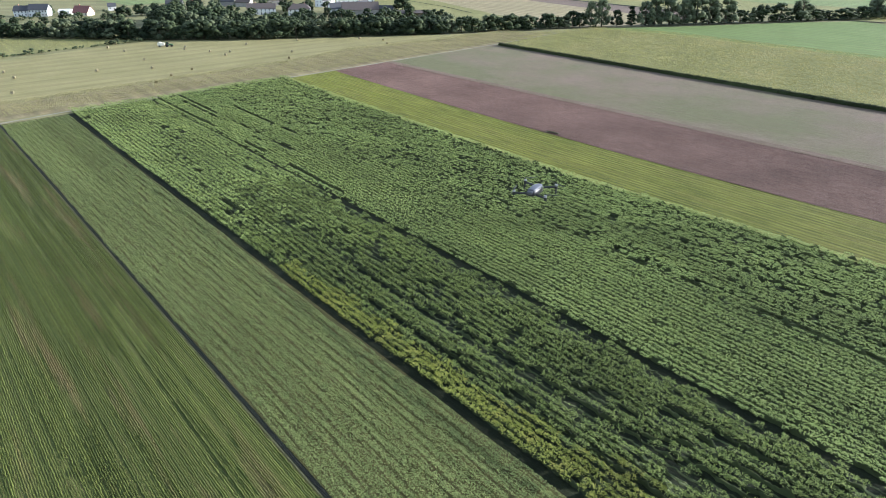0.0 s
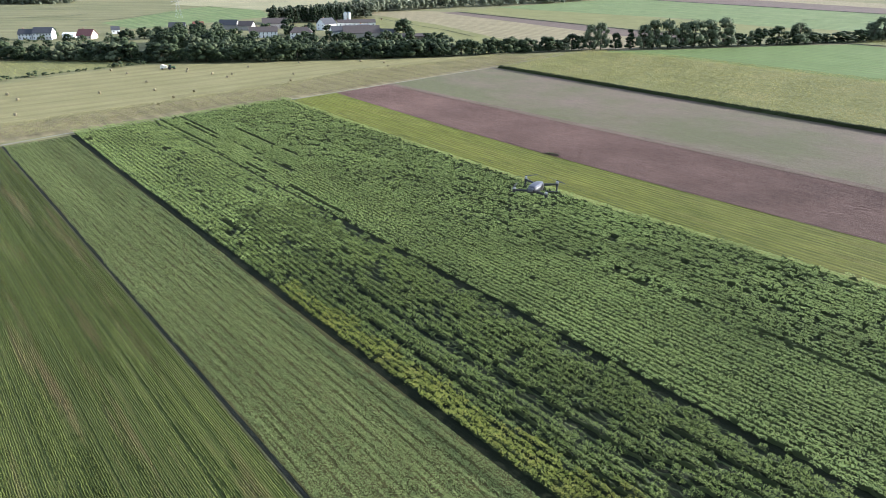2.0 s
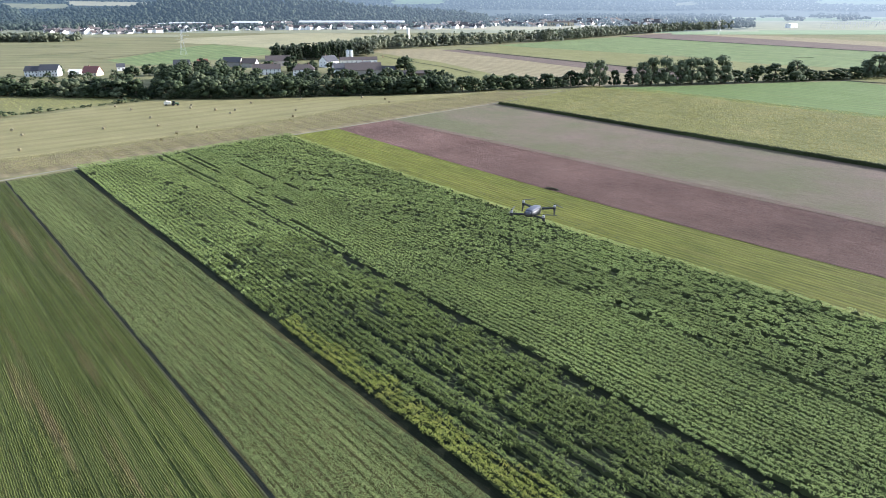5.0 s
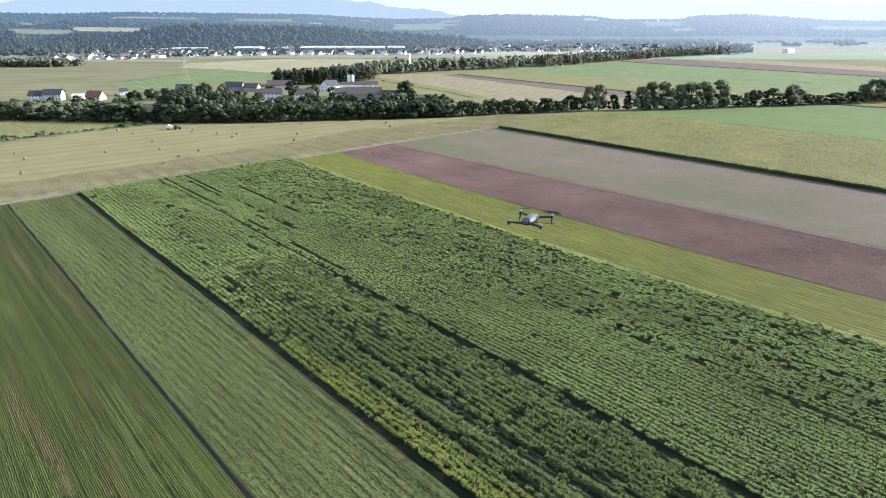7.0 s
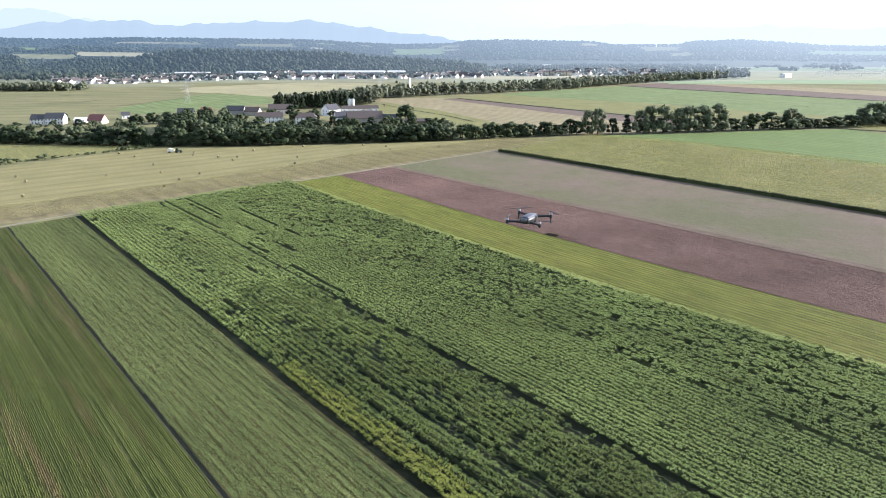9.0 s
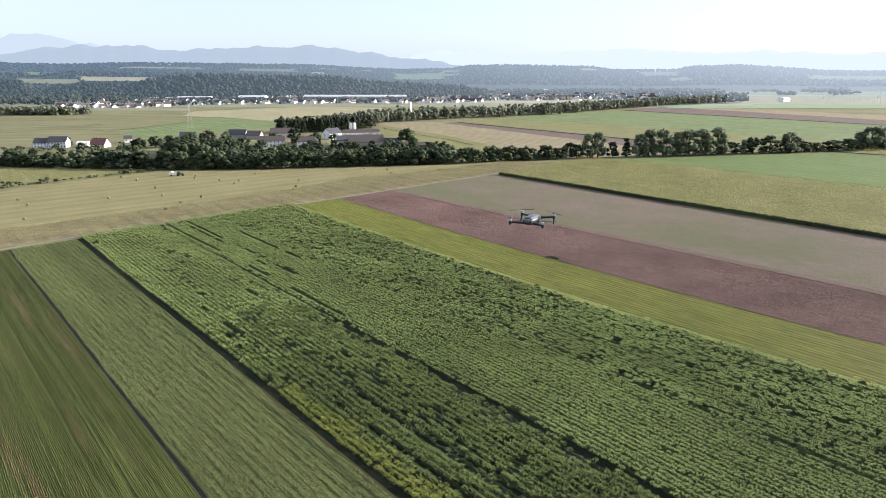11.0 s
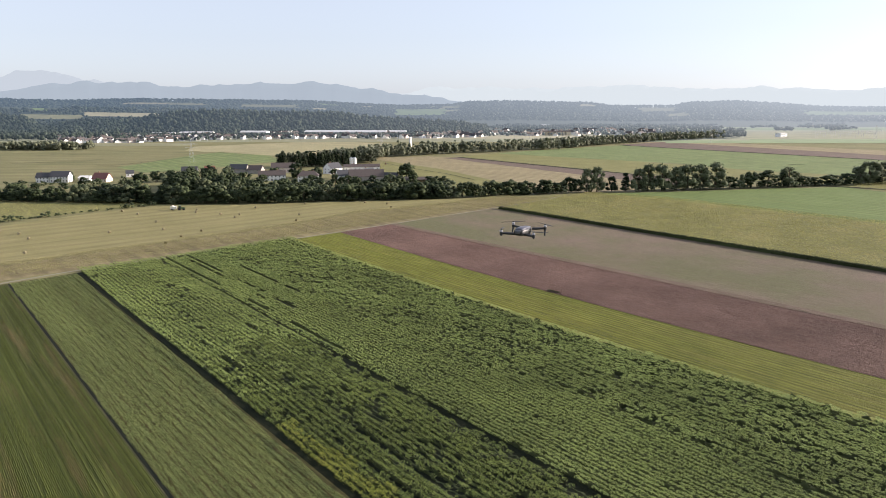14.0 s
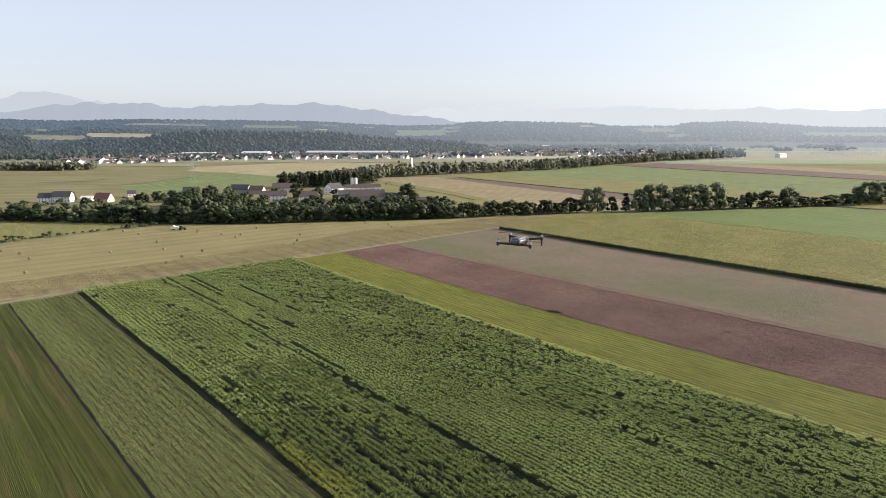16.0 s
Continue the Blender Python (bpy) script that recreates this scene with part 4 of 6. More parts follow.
def village_trees():
    r = np.random.default_rng(33)
    spots = [(-330, 632, 9), (-268, 600, 9), (-258, 610, 11), (-250, 625, 12), (-244, 640, 10), (-236, 622, 12), (-228, 650, 11), (-222, 630, 13), (-216, 660, 13), (-208, 640, 12), (-200, 618, 12), (-196, 655, 12),
             (-188, 630, 13), (-184, 612, 10), (-178, 600, 11), (-170, 612, 10), (-152, 600, 9), (-150, 640, 11), (-136, 660, 14), (-131, 640, 12), (-118, 655, 12), (-112, 605, 9), (-100, 655, 10), (-92, 606, 9),
             (-46, 610, 9), (-34, 640, 14), (-30, 637, 11), (-26, 598, 9), (-60, 600, 10), (-80, 596, 9), (-300, 596, 7), (-285, 590, 8), (-276, 560, 9), (-290, 545, 8), (-246, 560, 10), (-320, 560, 6), (-206, 590, 10), (-150, 575, 9), (-70, 575, 9), (-10, 575, 9)]
    for x, y, h in spots:
        plant("broadleaf_tree", x, y, h * (0.72 + 0.3 * r.random()), r, "village trees", 1.25)
    for k in range(58):                     # dense garden trees between the belt and the houses
        f = (k + r.random()) / 58
        x = -222 + 130 * f
        plant("broadleaf_tree", x, 508 + (92 if x < -165 else 70) * r.random(), (9.5 if x < -165 else 7.5) + 4 * r.random(), r, "village trees", 1.1)
    for k in range(16):
        plant("broadleaf_tree", -100 + 105 * r.random(), 540 + 60 * r.random(), 7 + 3 * r.random(), r, "village trees", 1.1)
    for k in range(12):
        plant("bush", -370 + 130 * r.random(), 590 + 25 * r.random(), 2 + 2.5 * r.random(), r, "village trees", 1.2)
    for k in range(26):                     # dark spruces behind the farm
        f = k / 25
        plant("conical_tree", -173 + 75 * f + r.normal(0, 2), 762 + 40 * f + r.normal(0, 5), 13 + 4 * r.random(), r, "spruce row", 1.1)
    for k in range(64):
        x, y = line_at([(-420, 280), (-330, 300), (-250.9, 396), (-225, 434), (-190, 473)], (k + 16 + r.random()) / 80)
        plant("bush", x, y + r.normal(0, 0.8), 1.3 + 2.6 * r.random() ** 3, r, "field hedge", 1.5)


village_trees()


def painted_haze(m, start=0.0, deep=0.62):
    """Paints haze into far materials as emission, more with distance and toward the sun."""
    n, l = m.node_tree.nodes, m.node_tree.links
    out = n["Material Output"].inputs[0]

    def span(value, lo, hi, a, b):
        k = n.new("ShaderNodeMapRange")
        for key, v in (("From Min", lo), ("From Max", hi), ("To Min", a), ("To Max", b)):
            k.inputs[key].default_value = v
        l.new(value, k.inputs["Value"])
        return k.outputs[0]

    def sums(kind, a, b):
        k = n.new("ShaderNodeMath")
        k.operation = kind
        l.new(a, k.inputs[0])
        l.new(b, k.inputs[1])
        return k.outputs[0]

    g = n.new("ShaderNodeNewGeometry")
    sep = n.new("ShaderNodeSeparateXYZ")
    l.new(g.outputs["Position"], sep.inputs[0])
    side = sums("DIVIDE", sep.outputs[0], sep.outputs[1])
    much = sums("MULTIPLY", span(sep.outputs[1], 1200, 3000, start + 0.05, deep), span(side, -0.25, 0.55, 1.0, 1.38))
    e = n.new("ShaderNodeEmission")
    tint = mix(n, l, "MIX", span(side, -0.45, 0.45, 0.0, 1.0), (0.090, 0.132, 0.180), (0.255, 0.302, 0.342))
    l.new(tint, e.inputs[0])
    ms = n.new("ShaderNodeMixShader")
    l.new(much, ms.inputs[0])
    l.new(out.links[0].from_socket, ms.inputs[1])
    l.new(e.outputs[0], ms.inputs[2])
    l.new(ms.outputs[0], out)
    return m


def wood_mass(name, spots, h, wide, mat, label, seed, per=26, domes=1):
    """A far wood: many small crowns of leaf clumps in one mesh."""
    r = np.random.default_rng(seed)
    p = np.array(spots)
    i = np.repeat(np.arange(len(p)), per)
    k = len(i)
    hh = h * (0.7 + 0.6 * r.random(len(p)))[i]
    u = r.random(k)
    ang = r.random(k) * 2 * np.pi
    rad = wide * np.sin(np.pi * np.clip(0.25 + 0.7 * u, 0, 0.97)) ** 0.7 * (0.6 + 0.5 * r.random(k))
    pos = np.stack([p[i, 0] + rad * np.cos(ang), p[i, 1] + rad * np.sin(ang), p[i, 2] + hh * (0.15 + 0.85 * u)], 1)
    d = np.stack([np.cos(ang), np.sin(ang), u * 1.2 - 0.2], 1) + r.normal(0, 0.6, (k, 3))
    d /= np.linalg.norm(d, axis=1)[:, None]
    ln = wide * (0.45 + 0.35 * r.random(k))
    v, f = leaves(pos - d * ln[:, None] / 2, pos + d * ln[:, None] / 2, ln * 0.8, 0.3)
    i = np.repeat(np.arange(len(p)), domes)
    k = len(i)
    up = (0.35 + 0.45 * np.tile(np.arange(domes), len(p)) / max(1, domes - 1) + 0.1 * r.normal(size=k)) if domes > 1 else np.full(k, 0.5)
    hh = h * (0.7 + 0.6 * r.random(len(p)))[i]
    off = wide * (0.45 if domes > 1 else 0.1)
    c = np.stack([p[i, 0] + off * r.normal(size=k), p[i, 1] + off * r.normal(size=k), p[i, 2] + hh * up], 1)
    cv, cf = lumps(c, wide * (0.5 + 0.9 * r.random(k)) * (0.55 if domes > 1 else 1.0), r, 5 if domes > 1 else 5, 1.0 if domes > 1 else 0.45 * h / wide)
    v, f = with_lumps(v, f, cv, cf)
    return stuff(name, v, f, mat, label, "wood" if "backdrop" not in name else "backdrop")


# pale base colour: the haze over these woods is painted into the leaves
L_FARHAZE = leaf_mat("hazed_wood_leaf", (0.125, 0.140, 0.086), (0.205, 0.22, 0.14), None, trans=0.25, lumpy=0.7)
L_SPRUCE = leaf_mat("spruce_leaf", (0.050, 0.062, 0.036), (0.085, 0.098, 0.056), None, trans=0.2, lumpy=0.7)
L_FARTHER = painted_haze(leaf_mat("distant_wood_leaf", (0.036, 0.050, 0.034), (0.074, 0.092, 0.058), None, trans=0.2, lumpy=0.25))


def far_woods():
    r = np.random.default_rng(41)
    line = [(-139, 790), (-110, 840), (-77, 925), (-3, 985), (70, 1030), (152, 1090), (279, 1240), (407, 1360), (560, 1480)]
    spots = []
    for k in range(620):
        f = r.random()
        x, y = line_at(line, f)
        spots.append((x + r.normal(0, 6), y + abs(r.normal(0, 22)) * (1.2 - 0.6 * f) + 4, 0))
    wood_mass("stream_wood", spots, 13, 4.2, L_FARHAZE, "grey-green wood along a stream", 42, 40, 3)
    spruce = []
    for _ in range(170):
        f = r.random()
        spruce.append((-176 + 95 * f + r.normal(0, 3), 765 + 85 * f + r.normal(0, 8), 0))
    wood_mass("spruce_wood", spruce, 13, 3.2, L_SPRUCE, "dark dense spruce wood behind the farms", 44, 40, 2)
    spots = [(-700 + 80 * r.random() + 90 * r.random(), 1075 + 60 * r.random(), 0) for _ in range(130)]
    wood_mass("meadow_wood", spots, 9, 5, L_FARHAZE, "bushy wood at the meadow edge", 43, 40, 3)


far_woods()
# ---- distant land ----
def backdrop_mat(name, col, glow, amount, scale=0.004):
    """A dull far surface with the lit-air haze painted in as a flat glow."""
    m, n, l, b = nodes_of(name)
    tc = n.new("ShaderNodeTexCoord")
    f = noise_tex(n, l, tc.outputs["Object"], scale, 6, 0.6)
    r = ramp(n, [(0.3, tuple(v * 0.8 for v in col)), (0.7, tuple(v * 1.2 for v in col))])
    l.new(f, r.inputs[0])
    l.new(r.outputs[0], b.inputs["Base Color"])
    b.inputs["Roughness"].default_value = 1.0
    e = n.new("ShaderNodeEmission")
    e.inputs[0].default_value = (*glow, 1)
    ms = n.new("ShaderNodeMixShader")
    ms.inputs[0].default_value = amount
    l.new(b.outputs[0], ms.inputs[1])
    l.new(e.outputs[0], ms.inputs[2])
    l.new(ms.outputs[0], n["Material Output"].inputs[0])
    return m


F_X, F_Y, EYE_Z, HZ = 1292.0, 1310.0, 64.1, 225.5


def hill_mat(name, wood, field):
    """Hillside of woods with pale fields between them, distance haze painted in."""
    m, n, l, b = nodes_of(name)
    tc = n.new("ShaderNodeTexCoord")
    mp = n.new("ShaderNodeMapping")
    mp.inputs["Scale"].default_value = (1.0, 0.6, 9.0)
    l.new(tc.outputs["Object"], mp.inputs["Vector"])
    f = noise_tex(n, l, mp.outputs[0], 0.0042, 5, 0.6)
    r = ramp(n, [(0.40, tuple(v * 0.8 for v in wood)), (0.62, wood), (0.66, field), (0.8, tuple(v * 1.2 for v in field))])
    l.new(f, r.inputs[0])
    l.new(r.outputs[0], b.inputs["Base Color"])
    b.inputs["Roughness"].default_value = 1.0
    return painted_haze(m)


def ridge_backdrop(name, depth, crest, foot, mat, label, rough=0.0, seed=0, thick=500.0):
    """A far range: a crest line given by bearing (x per 1000 m of depth) and height, with a sloping face down to its foot."""
    r = np.random.default_rng(seed)
    xs = np.linspace(crest[0][0], crest[-1][0], 260)
    zs = np.interp(xs, [c[0] for c in crest], [c[1] for c in crest])
    zs = zs + rough * (vnoise(xs, xs * 0, 22, seed) + 0.5 * vnoise(xs, xs * 0, 8, seed + 1) + 0.25 * vnoise(xs, xs * 0, 3, seed + 2) - 0.87)
    rowsv = []
    for q in range(9):
        f = q / 8
        dd = depth - thick * (1 - f)
        zz = foot + (zs - foot) * f ** 1.25
        zz = zz + (vnoise(xs * 3, xs * 0 + f * 60, 30, seed + 5) - 0.5) * rough * 1.5 * f * (1 - f)
        rowsv.append(np.stack([xs * dd / 1000, np.full_like(xs, dd), zz], 1))
    rowsv.append(np.stack([xs * (depth + 60) / 1000, np.full_like(xs, depth + 60.0), np.full_like(xs, foot)], 1))
    v = np.concatenate(rowsv)
    m = len(xs)
    f = np.array([(j * m + i, j * m + i + 1, (j + 1) * m + i + 1, (j + 1) * m + i) for j in range(len(rowsv) - 1) for i in range(m - 1)])
    return tagged(part(name, mesh_np(name, v, f, mat, True), mat), label, "backdrop", "", "structure")


def bearing(px, py, depth):
    """Bearing and height at a depth for a direction given on the reference view."""
    return (px - 788) / F_X * 1000, EYE_Z + (HZ - py) / F_Y * depth


def crest_of(depth, pts):
    return [bearing(x, y, depth) for x, y in pts]


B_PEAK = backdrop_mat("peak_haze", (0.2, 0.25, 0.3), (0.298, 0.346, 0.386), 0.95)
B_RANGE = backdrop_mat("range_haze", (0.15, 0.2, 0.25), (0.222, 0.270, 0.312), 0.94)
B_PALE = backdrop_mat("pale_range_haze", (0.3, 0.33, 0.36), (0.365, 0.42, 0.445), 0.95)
B_PLAIN = painted_haze(plain_mat("plain_haze", (0.19, 0.19, 0.10), 1.0, 0, 0.3, 0.004))
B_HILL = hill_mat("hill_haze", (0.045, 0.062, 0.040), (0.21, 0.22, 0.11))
B_HILLNEAR = painted_haze(plain_mat("near_hill_haze", (0.045, 0.062, 0.040), 1.0, 0, 0.3, 0.01))
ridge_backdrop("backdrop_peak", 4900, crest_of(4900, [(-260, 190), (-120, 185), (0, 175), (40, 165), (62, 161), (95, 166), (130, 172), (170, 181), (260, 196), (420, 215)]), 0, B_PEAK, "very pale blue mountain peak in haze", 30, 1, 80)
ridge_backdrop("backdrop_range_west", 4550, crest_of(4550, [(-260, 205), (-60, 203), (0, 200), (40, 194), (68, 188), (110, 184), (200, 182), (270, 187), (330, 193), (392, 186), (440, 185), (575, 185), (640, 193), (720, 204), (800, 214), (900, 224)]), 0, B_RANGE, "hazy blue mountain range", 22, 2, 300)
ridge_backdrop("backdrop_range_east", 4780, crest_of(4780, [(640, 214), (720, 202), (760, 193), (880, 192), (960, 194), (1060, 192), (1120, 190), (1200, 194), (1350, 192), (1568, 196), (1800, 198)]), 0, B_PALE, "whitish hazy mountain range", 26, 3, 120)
FAR_CREST = crest_of(3000, [(-260, 215), (0, 214), (120, 217), (250, 214), (400, 216), (560, 218), (620, 222), (720, 226), (800, 224), (830, 219), (920, 218), (1045, 221), (1080, 226), (1190, 226), (1220, 220), (1300, 218), (1390, 223), (1450, 228), (1800, 230)])
ridge_backdrop("backdrop_hills", 3000, FAR_CREST, 0, B_HILL, "wooded blue-green hills in haze", 9, 4, 700)
def far_plain():
    """The plain past the railway, with haze painted into its material."""
    bm = bmesh.new()
    rings = []
    for d in (1330, 1600, 2000, 2600, 3600, 4880):
        rings.append([bm.verts.new((d * b, d, 0.05)) for b in np.linspace(-0.95, 0.95, 30)])
    for a, b in zip(rings, rings[1:]):
        for k in range(29):
            bm.faces.new((a[k], a[k + 1], b[k + 1], b[k]))
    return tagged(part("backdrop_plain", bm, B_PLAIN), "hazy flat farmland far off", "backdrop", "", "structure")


far_plain()
B_MID = hill_mat("mid_hill_haze", (0.045, 0.062, 0.040), (0.14, 0.14, 0.07))
MID_CREST = crest_of(2400, [(-260, 226), (0, 226), (60, 228), (150, 229), (250, 231), (330, 232), (420, 236), (560, 246)])
ridge_backdrop("backdrop_mid_hill", 2400, MID_CREST, 0, B_MID, "pale fields and hedges on a hillside", 3, 6, 420)
NEAR_CREST = crest_of(1900, [(-260, 240), (0, 242), (50, 249), (75, 265), (90, 262), (110, 258), (160, 253), (250, 250), (275, 243), (310, 239), (392, 235), (440, 237), (520, 239), (600, 240), (660, 248), (740, 252), (820, 257), (900, 268)])
ridge_backdrop("backdrop_near_hill", 1900, NEAR_CREST, 0, B_HILLNEAR, "long wooded valley slope behind the town", 3, 5, 170)


def spot(px, py):
    """A place on the plain in a direction of the reference view."""
    d = EYE_Z * F_Y / (py - HZ)
    return (px - 788) / F_X * d, d


def town_front(px):
    return float(np.interp(px, [90, 150, 240, 330, 400, 560, 800, 900, 1060, 1200], [293, 292, 290, 287, 285, 283, 282, 278, 277, 277]))


# hill fields, with the distance haze painted into each material
B_FIELDS = [painted_haze(plain_mat("hill_meadow", (0.155, 0.215, 0.068), 1.0, 0, 0.2, 0.02)), painted_haze(plain_mat("hill_stubble", (0.34, 0.30, 0.17), 1.0, 0, 0.15, 0.02)), painted_haze(plain_mat("hill_pasture", (0.20, 0.19, 0.085), 1.0, 0, 0.25, 0.02))]
CLEARINGS = {"mid": [(42, 150, 0.46, 0.66, 2), (150, 285, 0.60, 0.78, 1), (62, 84, 0.82, 0.93, 0), (330, 380, 0.80, 0.90, 0)],
             "far": [(140, 172, 0.66, 0.72, 0), (222, 300, 0.80, 0.86, 1), (300, 372, 0.78, 0.87, 2), (430, 530, 0.73, 0.83, 2), (555, 580, 0.66, 0.72, 1), (570, 600, 0.86, 0.91, 0), (640, 662, 0.86, 0.90, 1),
                     (700, 790, 0.52, 0.80, 0), (745, 815, 0.66, 0.74, 2), (780, 816, 0.80, 0.92, 2), (1020, 1052, 0.84, 0.93, 1), (1130, 1200, 0.70, 0.90, 2), (1420, 1640, 0.55, 0.75, 0), (1180, 1218, 0.45, 0.6, 2)]}


def clear_at(which, b, f):
    px = b / 1000 * F_X + 788
    wob = 6 * math.sin(f * 40 + px * 0.05)
    return any(x0 < px + wob < x1 and f0 < f < f1 for x0, x1, f0, f1, _ in CLEARINGS[which])


def hill_fields(which, crest, depth, thick):
    """Open fields lying on a range's face between its woods."""
    xs, zs = [c[0] for c in crest], [c[1] for c in crest]
    for x0, x1, f0, f1, k in CLEARINGS[which]:
        bm = bmesh.new()
        grid = []
        for j in range(5):
            f = f0 + (f1 - f0) * j / 4
            d = depth - thick * (1 - f)
            line = []
            for i in range(9):
                b = (x0 + (x1 - x0) * i / 8 + 9 * (j / 4 - 0.5) * math.sin(x0) - 788) / F_X * 1000
                line.append(bm.verts.new((b * d / 1000, d, float(np.interp(b, xs, zs)) * f ** 1.25 + 4.0)))
            grid.append(line)
        for a, b in zip(grid, grid[1:]):
            for i in range(8):
                bm.faces.new((a[i], a[i + 1], b[i + 1], b[i]))
        tagged(part("backdrop_hill_field", bm, B_FIELDS[k]), "pale open field between woods on a far hillside", "field", "", "structure")


def wooded(crest, depth, thick, levels, gap, seed, mask=None, lo=-640.0, hi=640.0, jit=3.0):
    """Places for trees on a range's face, level by level; mask(bearing, level) says where woods stand."""
    r = np.random.default_rng(seed)
    xs, zs = [c[0] for c in crest], [c[1] for c in crest]
    spots = []
    for f in levels:
        for b in np.arange(lo, hi, gap / depth * 1000):
            b = b + r.normal(0, 0.4) * gap / depth * 1000
            g = min(1.0, f + r.normal(0, 0.012))
            d = depth - thick * (1 - g)
            if mask is None or mask(b, g):
                spots.append((b * d / 1000, d + r.normal(0, jit), float(np.interp(b, xs, zs)) * g ** 1.25 - 2))
    return spots


def hill_woods():
    r = np.random.default_rng(51)
    spots = wooded(NEAR_CREST, 1900, 170, np.linspace(0.05, 1.0, 13), 5.5, 51, lambda b, f: f < 0.93 or vnoise(b, b * 0, 14, 5) > 0.2, -640, 60, 8)
    for _ in range(900):                    # riverside wood at the foot of the slope
        px = -120 + 340 * r.random() ** 1.2
        x, d = spot(px, 266 + 21 * r.random())
        spots.append((x, d, 0))
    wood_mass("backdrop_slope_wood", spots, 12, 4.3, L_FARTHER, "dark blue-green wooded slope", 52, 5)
    spots = []
    for _ in range(620):                    # taller trees before the factory
        x, d = spot(200 + 540 * r.random(), 279 + 2.5 * r.random())
        spots.append((x, d, 1.5))
    for _ in range(2300):                   # trees between the houses of the town
        px = 190 + 1010 * r.random()
        x, d = spot(px, town_front(px) + 0.2 - 17 * r.random())
        spots.append((x, d, 0))
    for _ in range(420):
        x, d = spot(1176 + 145 * r.random(), 268 + 15 * r.random())
        spots.append((x, d, 2))
    wood_mass("backdrop_town_wood", spots, 7.5, 3.4, L_FARTHER, "grey-green trees between distant houses", 53, 5)
    spots = wooded(MID_CREST, 2400, 420, np.linspace(0.1, 1.0, 15), 7.5, 57, lambda b, f: not clear_at("mid", b, f) and vnoise(b, np.array(f * 300.0), 40, 58) > 0.22, -640, -170, 5)
    wood_mass("backdrop_mid_hill_wood", spots, 10, 5.0, L_FARTHER, "dark hedges and woods on a hillside", 61, 2)
    spots = wooded(FAR_CREST, 3000, 700, [*np.linspace(0.30, 0.97, 18), 0.985, 0.993, 1.0], 9.5, 55, lambda b, f: not clear_at("far", b, f), -640, 660, 8)
    for q in range(8):                      # woods across the plain behind the town
        for b in np.arange(-100, 660, 3.6):
            d = 1940 + 70 * q + 20 * r.normal()
            if vnoise(b, np.array(q * 20.0), 34, 59) > (0.40 if b < 330 else 0.58):
                spots.append((b * d / 1000, d, 0))
    wood_mass("backdrop_far_hill_wood", spots, 10, 6.2, L_FARTHER, "hazy wooded hillside far off", 55, 1)
    hill_fields("mid", MID_CREST, 2400, 420)
    hill_fields("far", FAR_CREST, 3000, 700)


hill_woods()


# ---- buildings ----
M_WHITE = plain_mat("white_render", (0.78, 0.76, 0.72), 0.85, 0, 0.05, 0.6)
M_CREAM = plain_mat("cream_render", (0.62, 0.53, 0.38), 0.85, 0, 0.06, 0.6)
M_PINK = plain_mat("pale_pink_render", (0.66, 0.56, 0.50), 0.85, 0, 0.06, 0.6)
M_GREY = plain_mat("grey_boards", (0.30, 0.28, 0.25), 0.85, 0, 0.15, 0.8)
M_ROOF = plain_mat("brown_tile", (0.072, 0.056, 0.050), 0.8, 0, 0.2, 1.4, 0.5)
M_ROOFDARK = plain_mat("dark_slate", (0.045, 0.045, 0.05), 0.75, 0, 0.2, 1.4, 0.5)
M_ROOFRED = plain_mat("red_tile", (0.24, 0.09, 0.065), 0.8, 0, 0.2, 1.4, 0.5)
M_ROOFDULL = plain_mat("dull_red_tile", (0.19, 0.075, 0.062), 0.8, 0, 0.2, 1.4, 0.5)
M_ROOFTOWN = plain_mat("faded_tile", (0.085, 0.072, 0.068), 0.8, 0, 0.25, 0.5)
M_HALLROOF = plain_mat("weathered_sheet_roof", (0.45, 0.45, 0.45), 0.6, 0, 0.1, 0.2)
M_GLASS = plain_mat("window_glass", (0.03, 0.035, 0.04), 0.12, 0, 0.05)
M_FRAME = plain_mat("window_frame_paint", (0.55, 0.53, 0.50), 0.6)
M_CHIM = plain_mat("chimney_brick", (0.30, 0.17, 0.12), 0.9, 0, 0.2, 4)
M_METAL = plain_mat("galvanised_steel", (0.42, 0.43, 0.44), 0.5, 0.6, 0.1)
M_CONC = plain_mat("pale_concrete", (0.62, 0.61, 0.58), 0.85, 0, 0.06, 0.4)


def box(bm, x0, x1, y0, y1, z0, z1):
    v = [bm.verts.new(p) for p in ((x0, y0, z0), (x1, y0, z0), (x1, y1, z0), (x0, y1, z0), (x0, y0, z1), (x1, y0, z1), (x1, y1, z1), (x0, y1, z1))]
    for q in ((3, 2, 1, 0), (4, 5, 6, 7), (0, 1, 5, 4), (1, 2, 6, 5), (2, 3, 7, 6), (3, 0, 4, 7)):
        bm.faces.new([v[i] for i in q])


def gable_walls(length, depth, eave, rise):
    bm = bmesh.new()
    L, D = length / 2, depth / 2
    prof = [(-D, 0), (D, 0), (D, eave), (0, eave + rise), (-D, eave)]
    a = [bm.verts.new((-L, y, z)) for y, z in prof]
    b = [bm.verts.new((L, y, z)) for y, z in prof]
    bm.faces.new(a[::-1])
    bm.faces.new(b)
    for k in range(5):
        bm.faces.new((a[k], a[(k + 1) % 5], b[(k + 1) % 5], b[k]))
    bmesh.ops.recalc_face_normals(bm, faces=bm.faces[:])
    return bm


